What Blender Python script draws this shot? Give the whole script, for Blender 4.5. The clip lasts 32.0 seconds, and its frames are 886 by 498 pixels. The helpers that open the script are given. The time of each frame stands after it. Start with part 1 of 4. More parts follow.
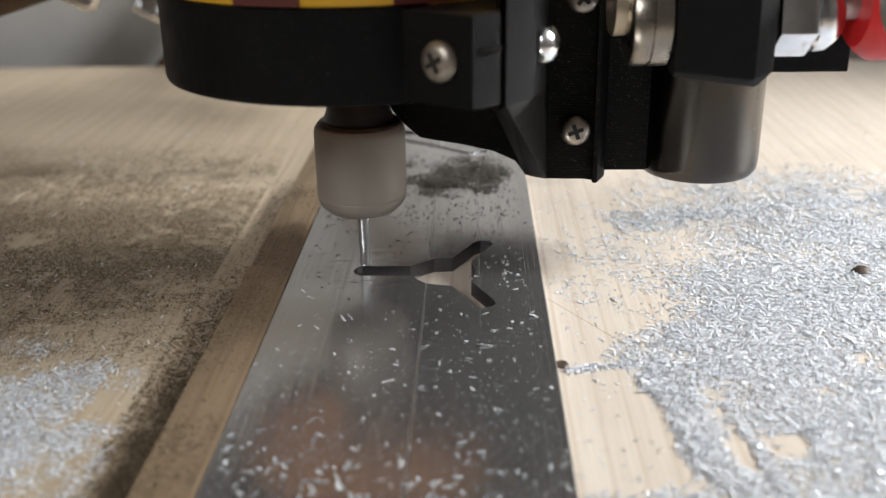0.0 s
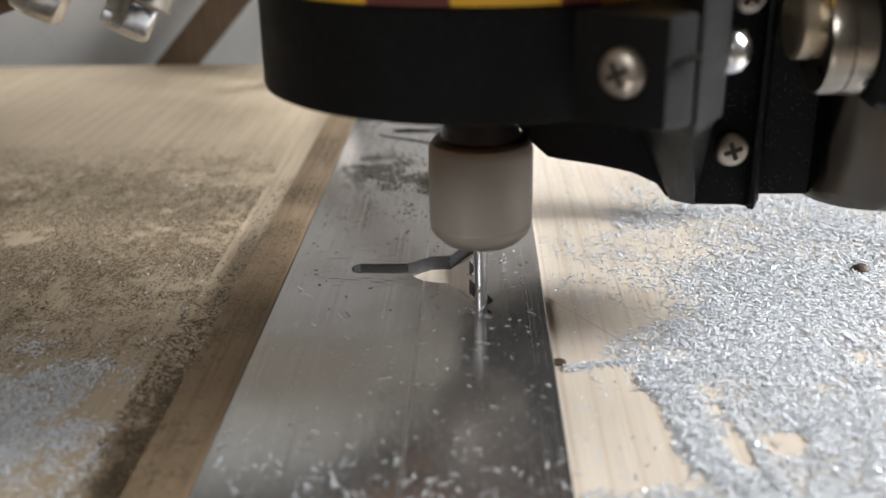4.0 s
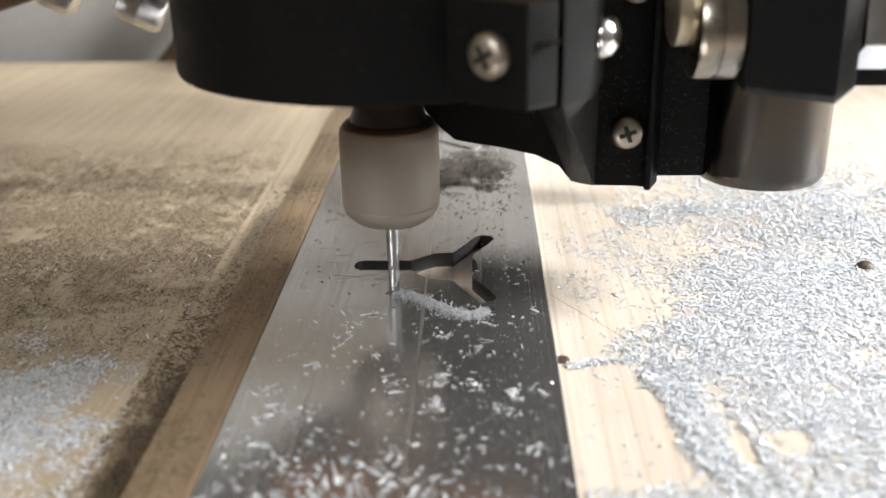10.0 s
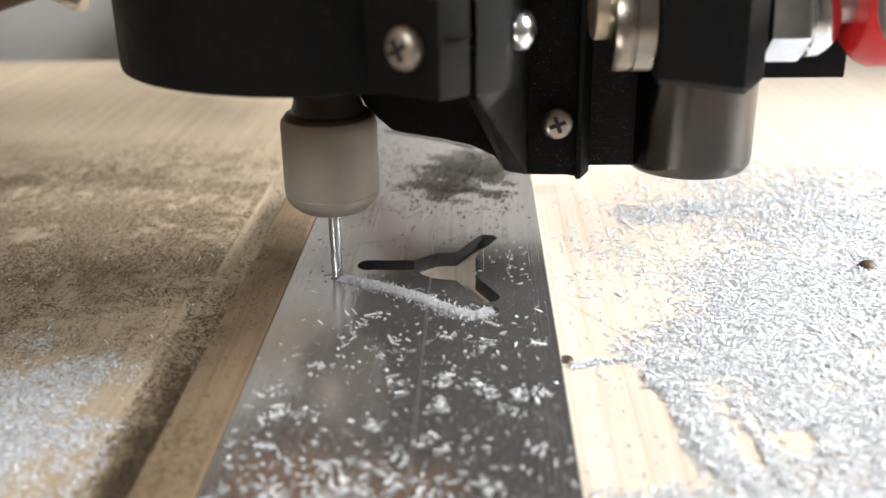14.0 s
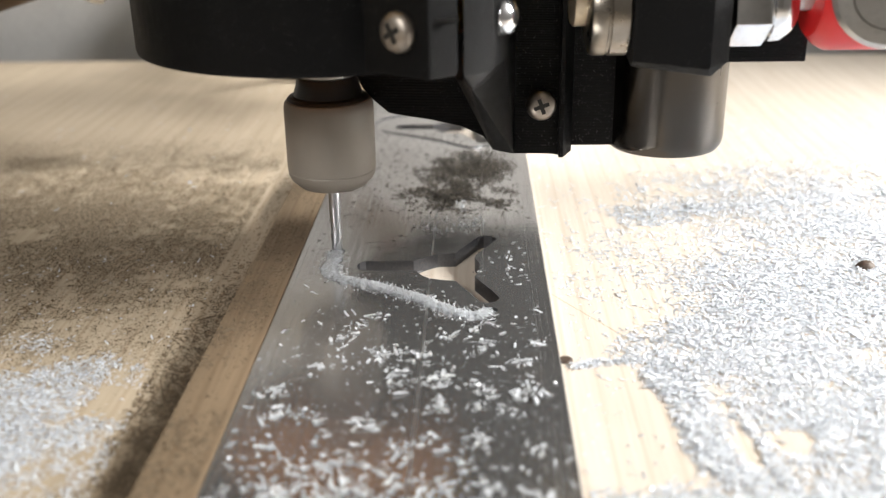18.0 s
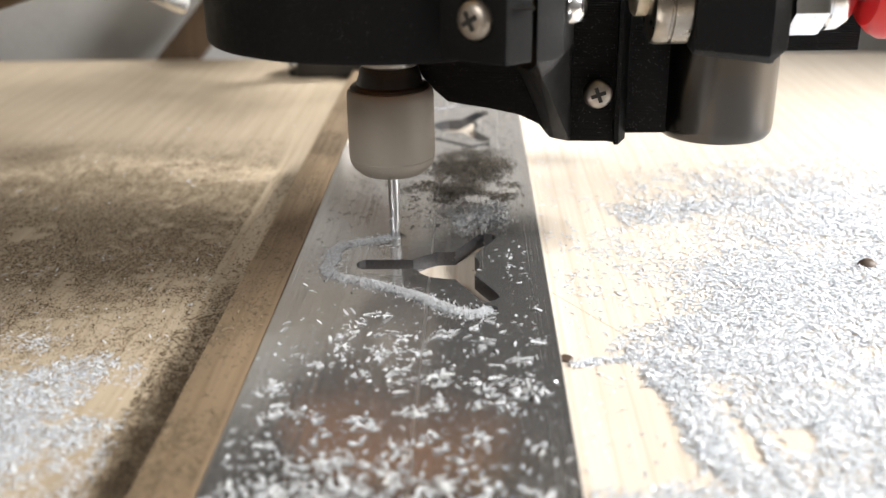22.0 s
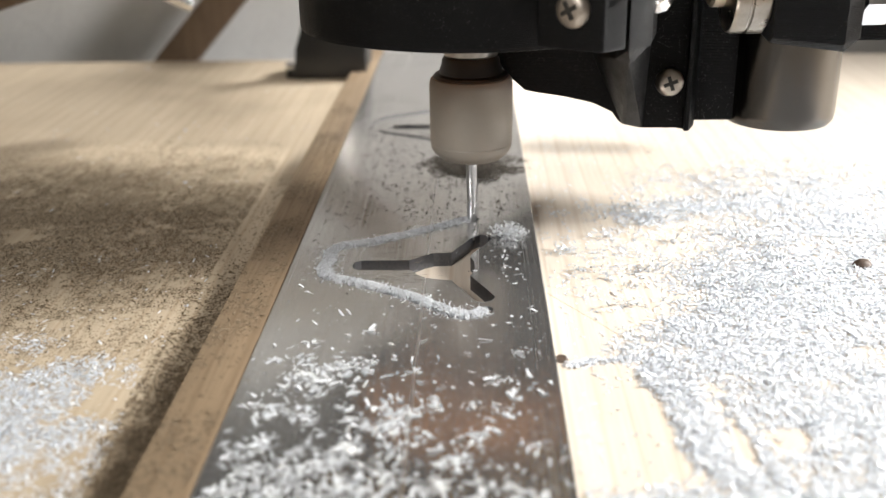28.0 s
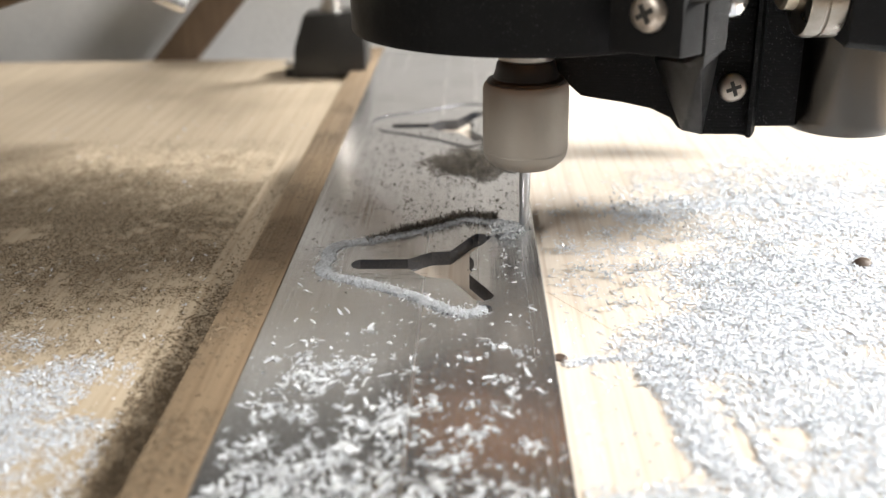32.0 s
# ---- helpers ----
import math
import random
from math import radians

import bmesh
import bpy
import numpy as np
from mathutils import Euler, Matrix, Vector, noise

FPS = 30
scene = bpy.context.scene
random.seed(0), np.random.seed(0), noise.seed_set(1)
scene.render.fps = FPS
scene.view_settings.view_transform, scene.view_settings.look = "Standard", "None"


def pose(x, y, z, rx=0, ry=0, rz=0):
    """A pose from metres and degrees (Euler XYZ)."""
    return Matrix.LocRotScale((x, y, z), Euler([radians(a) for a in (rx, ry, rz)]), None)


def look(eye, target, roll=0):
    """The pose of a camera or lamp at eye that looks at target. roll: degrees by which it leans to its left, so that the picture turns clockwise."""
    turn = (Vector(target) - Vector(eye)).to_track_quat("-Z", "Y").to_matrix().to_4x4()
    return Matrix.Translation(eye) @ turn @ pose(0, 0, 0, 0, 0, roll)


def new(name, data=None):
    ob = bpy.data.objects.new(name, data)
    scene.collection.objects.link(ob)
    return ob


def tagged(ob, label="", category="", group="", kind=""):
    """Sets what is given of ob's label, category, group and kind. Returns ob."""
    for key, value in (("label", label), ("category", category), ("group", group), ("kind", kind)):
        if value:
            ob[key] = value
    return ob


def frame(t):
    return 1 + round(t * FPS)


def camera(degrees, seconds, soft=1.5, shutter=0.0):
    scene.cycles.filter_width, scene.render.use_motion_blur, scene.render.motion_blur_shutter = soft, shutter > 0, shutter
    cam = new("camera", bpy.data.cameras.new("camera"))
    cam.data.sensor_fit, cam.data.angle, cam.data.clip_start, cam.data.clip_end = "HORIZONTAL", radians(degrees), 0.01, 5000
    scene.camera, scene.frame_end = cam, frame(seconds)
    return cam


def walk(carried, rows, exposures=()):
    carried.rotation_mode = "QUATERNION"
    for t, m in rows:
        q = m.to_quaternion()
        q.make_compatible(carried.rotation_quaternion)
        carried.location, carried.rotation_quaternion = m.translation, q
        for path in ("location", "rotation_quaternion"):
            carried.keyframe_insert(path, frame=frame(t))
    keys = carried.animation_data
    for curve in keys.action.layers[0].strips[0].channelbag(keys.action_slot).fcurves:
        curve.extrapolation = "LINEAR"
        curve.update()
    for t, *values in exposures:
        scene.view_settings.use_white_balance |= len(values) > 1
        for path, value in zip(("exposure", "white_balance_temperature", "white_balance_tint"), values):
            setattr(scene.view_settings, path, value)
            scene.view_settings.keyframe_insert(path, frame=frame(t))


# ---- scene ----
# Router engraving an aluminium bar on a wooden board. Bar top is z = 0, bar runs along y.
MM = 0.001
cam = camera(47.99, 32.0, soft=1.4)
cam.data.dof.use_dof = True
cam.data.dof.focus_distance = 0.195
cam.data.dof.aperture_fstop = 16.0

CAMERA_ROWS = [
    (0.0, 0.01155, -0.17173, 0.07772, 68.203, 0.839, 1.583),
    (0.5, 0.01158, -0.17166, 0.07762, 68.214, 0.851, 1.591),
    (1.0, 0.01176, -0.17149, 0.07742, 68.233, 0.869, 1.614),
    (1.5, 0.01199, -0.17129, 0.07719, 68.248, 0.889, 1.642),
    (2.0, 0.01211, -0.17121, 0.07707, 68.245, 0.897, 1.660),
    (2.5, 0.01218, -0.17125, 0.07706, 68.238, 0.887, 1.676),
    (3.0, 0.01224, -0.17137, 0.07705, 68.241, 0.869, 1.690),
    (3.5, 0.01232, -0.17146, 0.07704, 68.244, 0.857, 1.702),
    (5.5, 0.01217, -0.17106, 0.07716, 68.049, 0.842, 1.653),
    (6.0, 0.01205, -0.17113, 0.07721, 68.048, 0.848, 1.655),
    (6.5, 0.01192, -0.17121, 0.07725, 68.053, 0.862, 1.651),
    (7.0, 0.01182, -0.17117, 0.07719, 68.069, 0.867, 1.644),
    (7.5, 0.01175, -0.17100, 0.07699, 68.084, 0.858, 1.641),
    (8.0, 0.01175, -0.17085, 0.07679, 68.090, 0.843, 1.644),
    (8.5, 0.01181, -0.17083, 0.07671, 68.083, 0.830, 1.658),
    (9.0, 0.01193, -0.17086, 0.07673, 68.065, 0.824, 1.695),
    (9.5, 0.01205, -0.17088, 0.07680, 68.045, 0.829, 1.752),
    (10.0, 0.01206, -0.17091, 0.07690, 68.028, 0.843, 1.801),
    (10.5, 0.01202, -0.17097, 0.07702, 68.015, 0.856, 1.820),
    (11.0, 0.01196, -0.17104, 0.07711, 68.010, 0.863, 1.807),
    (11.5, 0.01190, -0.17111, 0.07718, 68.005, 0.864, 1.786),
    (12.0, 0.01179, -0.17114, 0.07726, 67.993, 0.861, 1.770),
    (12.5, 0.01157, -0.17118, 0.07738, 67.967, 0.860, 1.754),
    (13.0, 0.01135, -0.17122, 0.07749, 67.925, 0.864, 1.743),
    (13.5, 0.01127, -0.17114, 0.07755, 67.883, 0.868, 1.741),
    (14.0, 0.01127, -0.17102, 0.07752, 67.857, 0.865, 1.742),
    (14.5, 0.01128, -0.17092, 0.07744, 67.852, 0.859, 1.740),
    (16.5, 0.01077, -0.17156, 0.07810, 67.834, 0.900, 1.630),
    (17.0, 0.01100, -0.17151, 0.07801, 67.849, 0.892, 1.654),
    (17.5, 0.01119, -0.17142, 0.07789, 67.859, 0.889, 1.671),
    (18.0, 0.01125, -0.17131, 0.07777, 67.862, 0.888, 1.681),
    (18.5, 0.01122, -0.17121, 0.07766, 67.865, 0.883, 1.685),
    (19.0, 0.01117, -0.17118, 0.07763, 67.861, 0.876, 1.682),
    (19.5, 0.01108, -0.17119, 0.07768, 67.850, 0.872, 1.661),
    (20.0, 0.01094, -0.17117, 0.07775, 67.832, 0.876, 1.635),
    (20.5, 0.01082, -0.17111, 0.07772, 67.823, 0.890, 1.616),
    (21.0, 0.01082, -0.17098, 0.07756, 67.829, 0.909, 1.614),
    (21.5, 0.01101, -0.17078, 0.07732, 67.848, 0.925, 1.626),
    (22.0, 0.01120, -0.17057, 0.07709, 67.873, 0.939, 1.639),
    (22.5, 0.01133, -0.17041, 0.07690, 67.901, 0.949, 1.644),
    (23.0, 0.01143, -0.17033, 0.07676, 67.929, 0.952, 1.645),
    (23.5, 0.01157, -0.17032, 0.07670, 67.948, 0.951, 1.650),
    (24.0, 0.01169, -0.17034, 0.07667, 67.958, 0.951, 1.654),
    (24.5, 0.01175, -0.17039, 0.07671, 67.955, 0.952, 1.652),
    (25.0, 0.01175, -0.17047, 0.07681, 67.943, 0.953, 1.637),
    (25.5, 0.01171, -0.17056, 0.07689, 67.931, 0.955, 1.624),
    (27.5, 0.01197, -0.17082, 0.07700, 67.970, 0.993, 1.587),
    (28.0, 0.01195, -0.17085, 0.07702, 67.968, 0.989, 1.590),
    (28.5, 0.01199, -0.17089, 0.07704, 67.960, 0.983, 1.595),
    (29.0, 0.01209, -0.17090, 0.07703, 67.955, 0.973, 1.606),
    (29.5, 0.01213, -0.17087, 0.07694, 67.964, 0.960, 1.613),
    (30.0, 0.01211, -0.17085, 0.07688, 67.970, 0.954, 1.606),
    (30.5, 0.01204, -0.17083, 0.07693, 67.953, 0.966, 1.590),
    (31.0, 0.01203, -0.17075, 0.07693, 67.940, 0.979, 1.582),
    (31.5, 0.01206, -0.17063, 0.07682, 67.944, 0.988, 1.579),
    (32.0, 0.01210, -0.17053, 0.07669, 67.953, 0.994, 1.577),
]
CARRIAGE_ROWS = [
    (0.00, -10.50, 14.67, -3.60),
    (0.42, -10.52, 14.65, -3.50),
    (0.92, -10.55, 14.59, 1.30),
    (1.07, -8.10, 12.17, 1.50),
    (1.92, 12.00, -7.68, 1.60),
    (2.07, 13.96, -9.61, 1.20),
    (2.40, 13.66, -9.62, 0.10),
    (3.00, 13.65, -9.64, -0.60),
    (3.50, 13.65, -9.66, -1.00),
    (4.20, 12.81, -10.79, -0.80),
    (4.90, 10.91, -12.11, -0.80),
    (5.50, 8.41, -11.56, -0.80),
    (6.00, 7.22, -10.36, -0.80),
    (6.50, 6.12, -9.28, -0.80),
    (7.00, 4.83, -8.34, -0.80),
    (7.50, 3.53, -6.92, -0.80),
    (8.00, 2.15, -5.70, -0.80),
    (8.50, 0.77, -4.55, -0.80),
    (9.00, -0.69, -3.40, -0.80),
    (9.50, -2.38, -2.32, -0.80),
    (10.00, -3.47, -1.58, -0.80),
    (10.50, -4.88, -0.71, -0.80),
    (11.00, -6.52, 0.20, -0.80),
    (11.50, -7.95, 1.09, -0.80),
    (12.00, -9.63, 1.75, -0.80),
    (12.50, -10.97, 2.54, -0.80),
    (13.00, -12.30, 3.32, -0.80),
    (13.50, -13.93, 4.08, -0.80),
    (14.00, -15.66, 4.95, -0.80),
    (14.50, -17.11, 6.32, -0.80),
    (15.10, -17.83, 8.02, -0.80),
    (15.80, -18.04, 10.80, -0.80),
    (16.50, -17.26, 13.59, -0.80),
    (17.00, -17.51, 15.33, -0.80),
    (17.50, -17.73, 17.07, -0.80),
    (18.00, -17.48, 19.05, -0.80),
    (18.50, -16.67, 20.63, -0.80),
    (19.00, -15.40, 21.79, -0.80),
    (19.50, -13.89, 22.36, -0.80),
    (20.00, -12.21, 22.83, -0.80),
    (20.50, -10.36, 23.36, -0.80),
    (21.00, -8.64, 24.30, -0.80),
    (21.50, -7.35, 25.12, -0.80),
    (22.00, -5.82, 26.14, -0.80),
    (22.50, -4.23, 26.89, -0.80),
    (23.00, -2.64, 27.81, -0.80),
    (23.50, -1.27, 28.66, -0.80),
    (24.00, 0.19, 29.72, -0.80),
    (24.50, 1.52, 30.80, -0.80),
    (25.00, 2.92, 31.64, -0.80),
    (25.50, 4.35, 32.79, -0.80),
    (26.20, 6.32, 33.97, -0.80),
    (26.90, 8.13, 35.55, -0.80),
    (27.50, 9.31, 36.58, -0.80),
    (28.00, 11.27, 36.52, -0.80),
    (28.50, 13.03, 36.03, -0.80),
    (29.00, 14.40, 35.33, -0.80),
    (29.50, 16.07, 34.91, -0.80),
    (30.00, 17.39, 34.05, -0.80),
    (30.50, 18.96, 32.87, -0.80),
    (31.00, 20.62, 32.02, -0.80),
    (31.50, 21.76, 30.89, -0.80),
    (32.00, 22.67, 29.83, -0.80),
]

walk(cam, [(t, pose(x, y, z, rx, ry, rz)) for t, x, y, z, rx, ry, rz in CAMERA_ROWS],
     exposures=[(0.0, -0.06, 6250, 10), (6.0, -0.02, 6270, 10), (9.0, 0.0, 6300, 10), (10.0, 0.34, 6400, 10), (11.5, 0.41, 6400, 10), (13.0, 0.43, 6400, 10), (20.0, 0.48, 6430, 10), (25.0, 0.54, 6450, 10), (32.0, 0.6, 6450, 10)])

# ---------------------------------------------------------------- light
world = bpy.data.worlds.new("room_air")
scene.world = world
world.use_nodes = True
world.node_tree.nodes["Background"].inputs["Color"].default_value = (0.9, 0.95, 1.0, 1)
world.node_tree.nodes["Background"].inputs["Strength"].default_value = 0.02


def lamp(name, eye, target, watts, size, colour, cone=0.0, blend=0.5):
    data = bpy.data.lights.new(name, "SPOT" if cone else "AREA")
    data.energy, data.color = watts, colour
    if cone:
        data.spot_size, data.spot_blend, data.shadow_soft_size = radians(cone), blend, size / 2
    else:
        data.size, data.shape = size, "DISK"
    ob = new(name, data)
    ob.matrix_basis = look(eye, target)
    return ob


WARM = (1.0, 0.975, 0.93)
lamp("bench_lamp", (0.455, 0.012, 0.212), (0.07, 0.05, 0.0), 22.5, 0.12, WARM, 62, 1.0)
lamp("back_lamp", (0.16, 0.33, 0.30), (-0.14, 0.18, 0.0), 7.8, 0.07, WARM, 60, 0.6)
# Added fill from the front left, in place of unseen room light.
lamp("front_left_fill", (-0.75, -1.25, 1.05), (0.0, 0.0, 0.0), 12.5, 0.5, WARM)

# ---------------------------------------------------------------- materials


class Nodes:
    """A small hand for wiring a material's nodes."""

    def __init__(self, name):
        self.mat = bpy.data.materials.new(name)
        self.mat.use_nodes = True
        self.tree = self.mat.node_tree
        self.bsdf = self.tree.nodes["Principled BSDF"]
        self.coord = self.add("ShaderNodeTexCoord").outputs["Object"]

    def add(self, kind):
        return self.tree.nodes.new(kind)

    def link(self, a, b):
        self.tree.links.new(a, b)

    def put(self, socket, value):
        if hasattr(value, "is_linked"):
            self.link(value, socket)
        else:
            socket.default_value = value

    def stretch(self, scale):
        n = self.add("ShaderNodeMapping")
        n.inputs["Scale"].default_value = scale
        self.link(self.coord, n.inputs["Vector"])
        return n.outputs["Vector"]

    def noise(self, scale, detail=4.0, rough=0.55, vector=None, out="Fac"):
        n = self.add("ShaderNodeTexNoise")
        n.inputs["Scale"].default_value = scale
        n.inputs["Detail"].default_value = detail
        n.inputs["Roughness"].default_value = rough
        self.link(vector if vector is not None else self.coord, n.inputs["Vector"])
        return n.outputs[out]

    def ramp(self, fac, stops):
        n = self.add("ShaderNodeValToRGB")
        el = n.color_ramp.elements
        while len(el) < len(stops):
            el.new(0.5)
        for e, (pos, col) in zip(el, stops):
            e.position = pos
            e.color = (*col, 1) if len(col) == 3 else col
        self.link(fac, n.inputs["Fac"])
        return n.outputs["Color"]

    def mix(self, fac, a, b, mode="MIX"):
        n = self.add("ShaderNodeMix")
        n.data_type, n.blend_type = "RGBA", mode
        self.put(n.inputs[0], fac)
        self.put(n.inputs[6], a)
        self.put(n.inputs[7], b)
        return n.outputs[2]

    def math(self, op, a, b=0.0):
        n = self.add("ShaderNodeMath")
        n.operation = op
        self.put(n.inputs[0], a)
        self.put(n.inputs[1], b)
        return n.outputs[0]

    def span(self, value, a, b, c, d):
        n = self.add("ShaderNodeMapRange")
        self.put(n.inputs[0], value)
        for i, v in enumerate((a, b, c, d)):
            n.inputs[i + 1].default_value = v
        return n.outputs[0]

    def bump(self, height, strength, distance):
        n = self.add("ShaderNodeBump")
        n.inputs["Strength"].default_value = strength
        n.inputs["Distance"].default_value = distance
        self.link(height, n.inputs["Height"])
        self.link(n.outputs["Normal"], self.bsdf.inputs["Normal"])

    def set(self, **kw):
        for key, value in kw.items():
            self.put(self.bsdf.inputs[key.replace("_", " ")], value)
        return self.mat


def grey(v):
    return (v, v, v)


def wood_material(name, pale, dark, dirt):
    """Sawn softwood with its grain along y, a few dirty stains."""
    n = Nodes(name)
    grain = n.noise(1.0, 5, 0.6, n.stretch((210, 9, 60)))
    fine = n.noise(1.0, 3, 0.6, n.stretch((1500, 45, 400)))
    broad = n.noise(16, 3, 0.5)
    rings = n.add("ShaderNodeTexWave")
    rings.wave_type, rings.bands_direction = "BANDS", "X"
    rings.inputs["Scale"].default_value = 66
    rings.inputs["Distortion"].default_value = 1.6
    rings.inputs["Detail"].default_value = 2
    rings.inputs["Detail Scale"].default_value = 0.6
    n.link(n.stretch((1, 0.06, 1)), rings.inputs["Vector"])
    line = n.ramp(rings.outputs["Fac"], [(0.0, grey(0)), (0.9, grey(0.0)), (1.0, grey(0.38))])
    base = n.ramp(grain, [(0.3, dark), (0.62, pale)])
    base = n.mix(line, base, (dark[0] * 0.8, dark[1] * 0.7, dark[2] * 0.6, 1))
    base = n.mix(n.span(fine, 0.45, 0.8, 0.0, 0.3), base, (dark[0] * 0.7, dark[1] * 0.65, dark[2] * 0.6, 1))
    stain = n.span(broad, 0.5, 0.75, 0.0, dirt)
    base = n.mix(stain, base, (0.17, 0.125, 0.085, 1))
    n.bump(n.math("ADD", n.math("MULTIPLY", grain, 0.6), n.math("MULTIPLY", fine, 0.4)), 0.35, 0.0004)
    return n.set(Base_Color=base, Roughness=n.span(fine, 0.3, 0.7, 0.55, 0.8))


def brushed_metal(name, tone, rough, along=(700, 12, 200), scratch=0.25, grime=0.0):
    """Metal with fine lines along its length, a few deeper ones, and a dull film here and there."""
    n = Nodes(name)
    streak = n.noise(1.0, 4, 0.65, n.stretch(along))
    deep = n.noise(1.0, 2, 0.5, n.stretch((along[0] * 0.45, along[1] * 0.5, along[2] * 0.5)))
    broad = n.noise(45, 4, 0.6)
    line = n.span(deep, 0.62, 0.72, 0.0, 1.0)
    if grime:
        split = n.add("ShaderNodeSeparateXYZ")
        n.link(n.coord, split.inputs[0])
        edge = n.span(n.math("ABSOLUTE", split.outputs[0]), 0.014, 0.021, 0.0, 1.0)
        die = n.noise(1.0, 3, 0.6, n.stretch((3600, 1.2, 100)))
        line = n.math("ADD", line, n.math("MULTIPLY", edge, n.span(die, 0.48, 0.66, 0.0, 1.0)))
    base = n.mix(n.span(streak, 0.35, 0.75, 0.0, 0.25), (*tone, 1), tuple(c * 0.72 for c in tone) + (1,))
    base = n.mix(n.math("MULTIPLY", n.span(broad, 0.5, 0.8, 0.0, 1.0), grime), base, (0.20, 0.17, 0.14, 1))
    r = n.math("ADD", n.span(streak, 0.3, 0.7, rough - 0.04, rough + 0.05), n.math("ADD", n.span(broad, 0.4, 0.7, -0.02, 0.05), n.math("MULTIPLY", line, 0.10)))
    n.bump(n.math("ADD", streak, n.math("MULTIPLY", line, 1.5)), scratch, 0.00008)
    return n.set(Base_Color=base, Metallic=1.0, Roughness=r)


def plain_metal(name, tone, rough, worn=0.1, scale=260):
    n = Nodes(name)
    spots = n.noise(scale, 5, 0.65)
    base = n.mix(n.span(spots, 0.45, 0.75, 0.0, 0.6), (*tone, 1), tuple(c * 0.55 for c in tone) + (1,))
    n.bump(spots, 0.12, 0.0001)
    return n.set(Base_Color=base, Metallic=1.0, Roughness=n.span(spots, 0.3, 0.75, rough, rough + worn))


def printed_plastic(name, tone=0.006, dusty=1.0, rough=0.45):
    """Black printed plastic: thin layer lines, sparse pale dust."""
    n = Nodes(name)
    wave = n.add("ShaderNodeTexWave")
    wave.bands_direction = "Z"
    wave.inputs["Scale"].default_value = 1000.0
    wave.inputs["Distortion"].default_value = 0.6
    n.link(n.coord, wave.inputs["Vector"])
    dust = n.add("ShaderNodeTexVoronoi")
    dust.inputs["Scale"].default_value = 2400
    n.link(n.coord, dust.inputs["Vector"])
    patch = n.noise(70, 3)
    near = n.math("LESS_THAN", dust.outputs["Distance"], 0.2)
    pick = n.math("GREATER_THAN", n.noise(1900, 1), 0.53)
    fac = n.math("MULTIPLY", n.math("MULTIPLY", near, pick), n.span(patch, 0.35, 0.6, 0.06 * dusty, 0.34 * dusty))
    smear = n.noise(90, 5, 0.7)
    base = n.mix(n.span(smear, 0.5, 0.8, 0.0, 0.12), (tone, tone, tone * 1.05, 1), (0.03, 0.025, 0.022, 1))
    base = n.mix(fac, base, (0.35, 0.35, 0.35, 1))
    n.bump(n.math("ADD", wave.outputs["Fac"], n.math("MULTIPLY", n.noise(420, 3), 0.5)), 1.0, 0.00022)
    n.bsdf.inputs["Specular IOR Level"].default_value = 0.16
    return n.set(Base_Color=base, Roughness=n.span(smear, 0.3, 0.7, rough, rough + 0.17))


def chip_material(name, tone, rough, metal, low=0.5, glints=1.2):
    """Loose swarf: every flake a little different, a few of them bright."""
    n = Nodes(name)
    pick = n.add("ShaderNodeNewGeometry").outputs["Random Per Island"]
    base = n.ramp(pick, [(0.0, tuple(c * low for c in tone)), (0.5, tone), (0.85, tone), (1.0, tuple(min(0.95, c * glints) for c in tone))])
    n.bump(n.noise(4000, 2), 0.4, 0.0001)
    return n.set(Base_Color=base, Metallic=metal, Roughness=n.span(pick, 0.0, 1.0, rough + 0.12, rough - 0.14))


def painted(name, tone, rough, spread=0.25, scale=30, bump=0.2, depth=0.0005):
    n = Nodes(name)
    a, b = n.noise(scale, 5, 0.6), n.noise(scale * 12, 4, 0.6)
    base = n.mix(n.span(a, 0.3, 0.7, 0.0, spread), (*tone, 1), tuple(c * 0.5 for c in tone) + (1,))
    base = n.mix(n.span(b, 0.4, 0.8, 0.0, spread * 0.8), base, tuple(c * 0.6 for c in tone) + (1,))
    n.bump(b, bump, depth)
    return n.set(Base_Color=base, Roughness=n.span(a, 0.3, 0.7, rough - 0.06, rough + 0.08))


WOOD = wood_material("pale_softwood", (0.66, 0.592, 0.51), (0.60, 0.528, 0.445), 0.12)
STAINED = wood_material("dusty_softwood", (0.53, 0.44, 0.325), (0.45, 0.37, 0.265), 0.5)
LATH = wood_material("lath_wood", (0.26, 0.188, 0.116), (0.185, 0.13, 0.08), 0.35)
ALU = brushed_metal("brushed_aluminium", (0.66, 0.655, 0.65), 0.165, (1500, 2.5, 200), 0.09, 0.35)
ALU.node_tree.nodes["Principled BSDF"].inputs["Metallic"].default_value = 0.9
# Same metal as the bar; the shade inside the cuts is in the tone.
ALU_CUT_SHADED = plain_metal("shaded_milled_aluminium", (0.15, 0.155, 0.17), 0.36, 0.12, 1800)
CHIP = chip_material("bright_swarf", (0.775, 0.81, 0.865), 0.32, 0.18, 0.7)
FRESH = chip_material("fresh_swarf", (0.76, 0.79, 0.83), 0.32, 0.25)
GRIT = chip_material("dark_grit", (0.205, 0.153, 0.098), 0.85, 0.0)
# Unlit chips and their glints put into the colour; also serves grit and scratches.
HEAP = chip_material("shaded_swarf_and_grit", (0.085, 0.074, 0.06), 0.4, 0.3, 0.4, 4.0)
BLACK = printed_plastic("black_print", 0.006, 0.6, 0.4)
DUSTY = printed_plastic("dusty_black_print", 0.006, 1.7, 0.42)
NUT_GREY = painted("worn_grey_steel", (0.30, 0.27, 0.235), 0.52, 0.1, 60, 0.04, 0.0001)
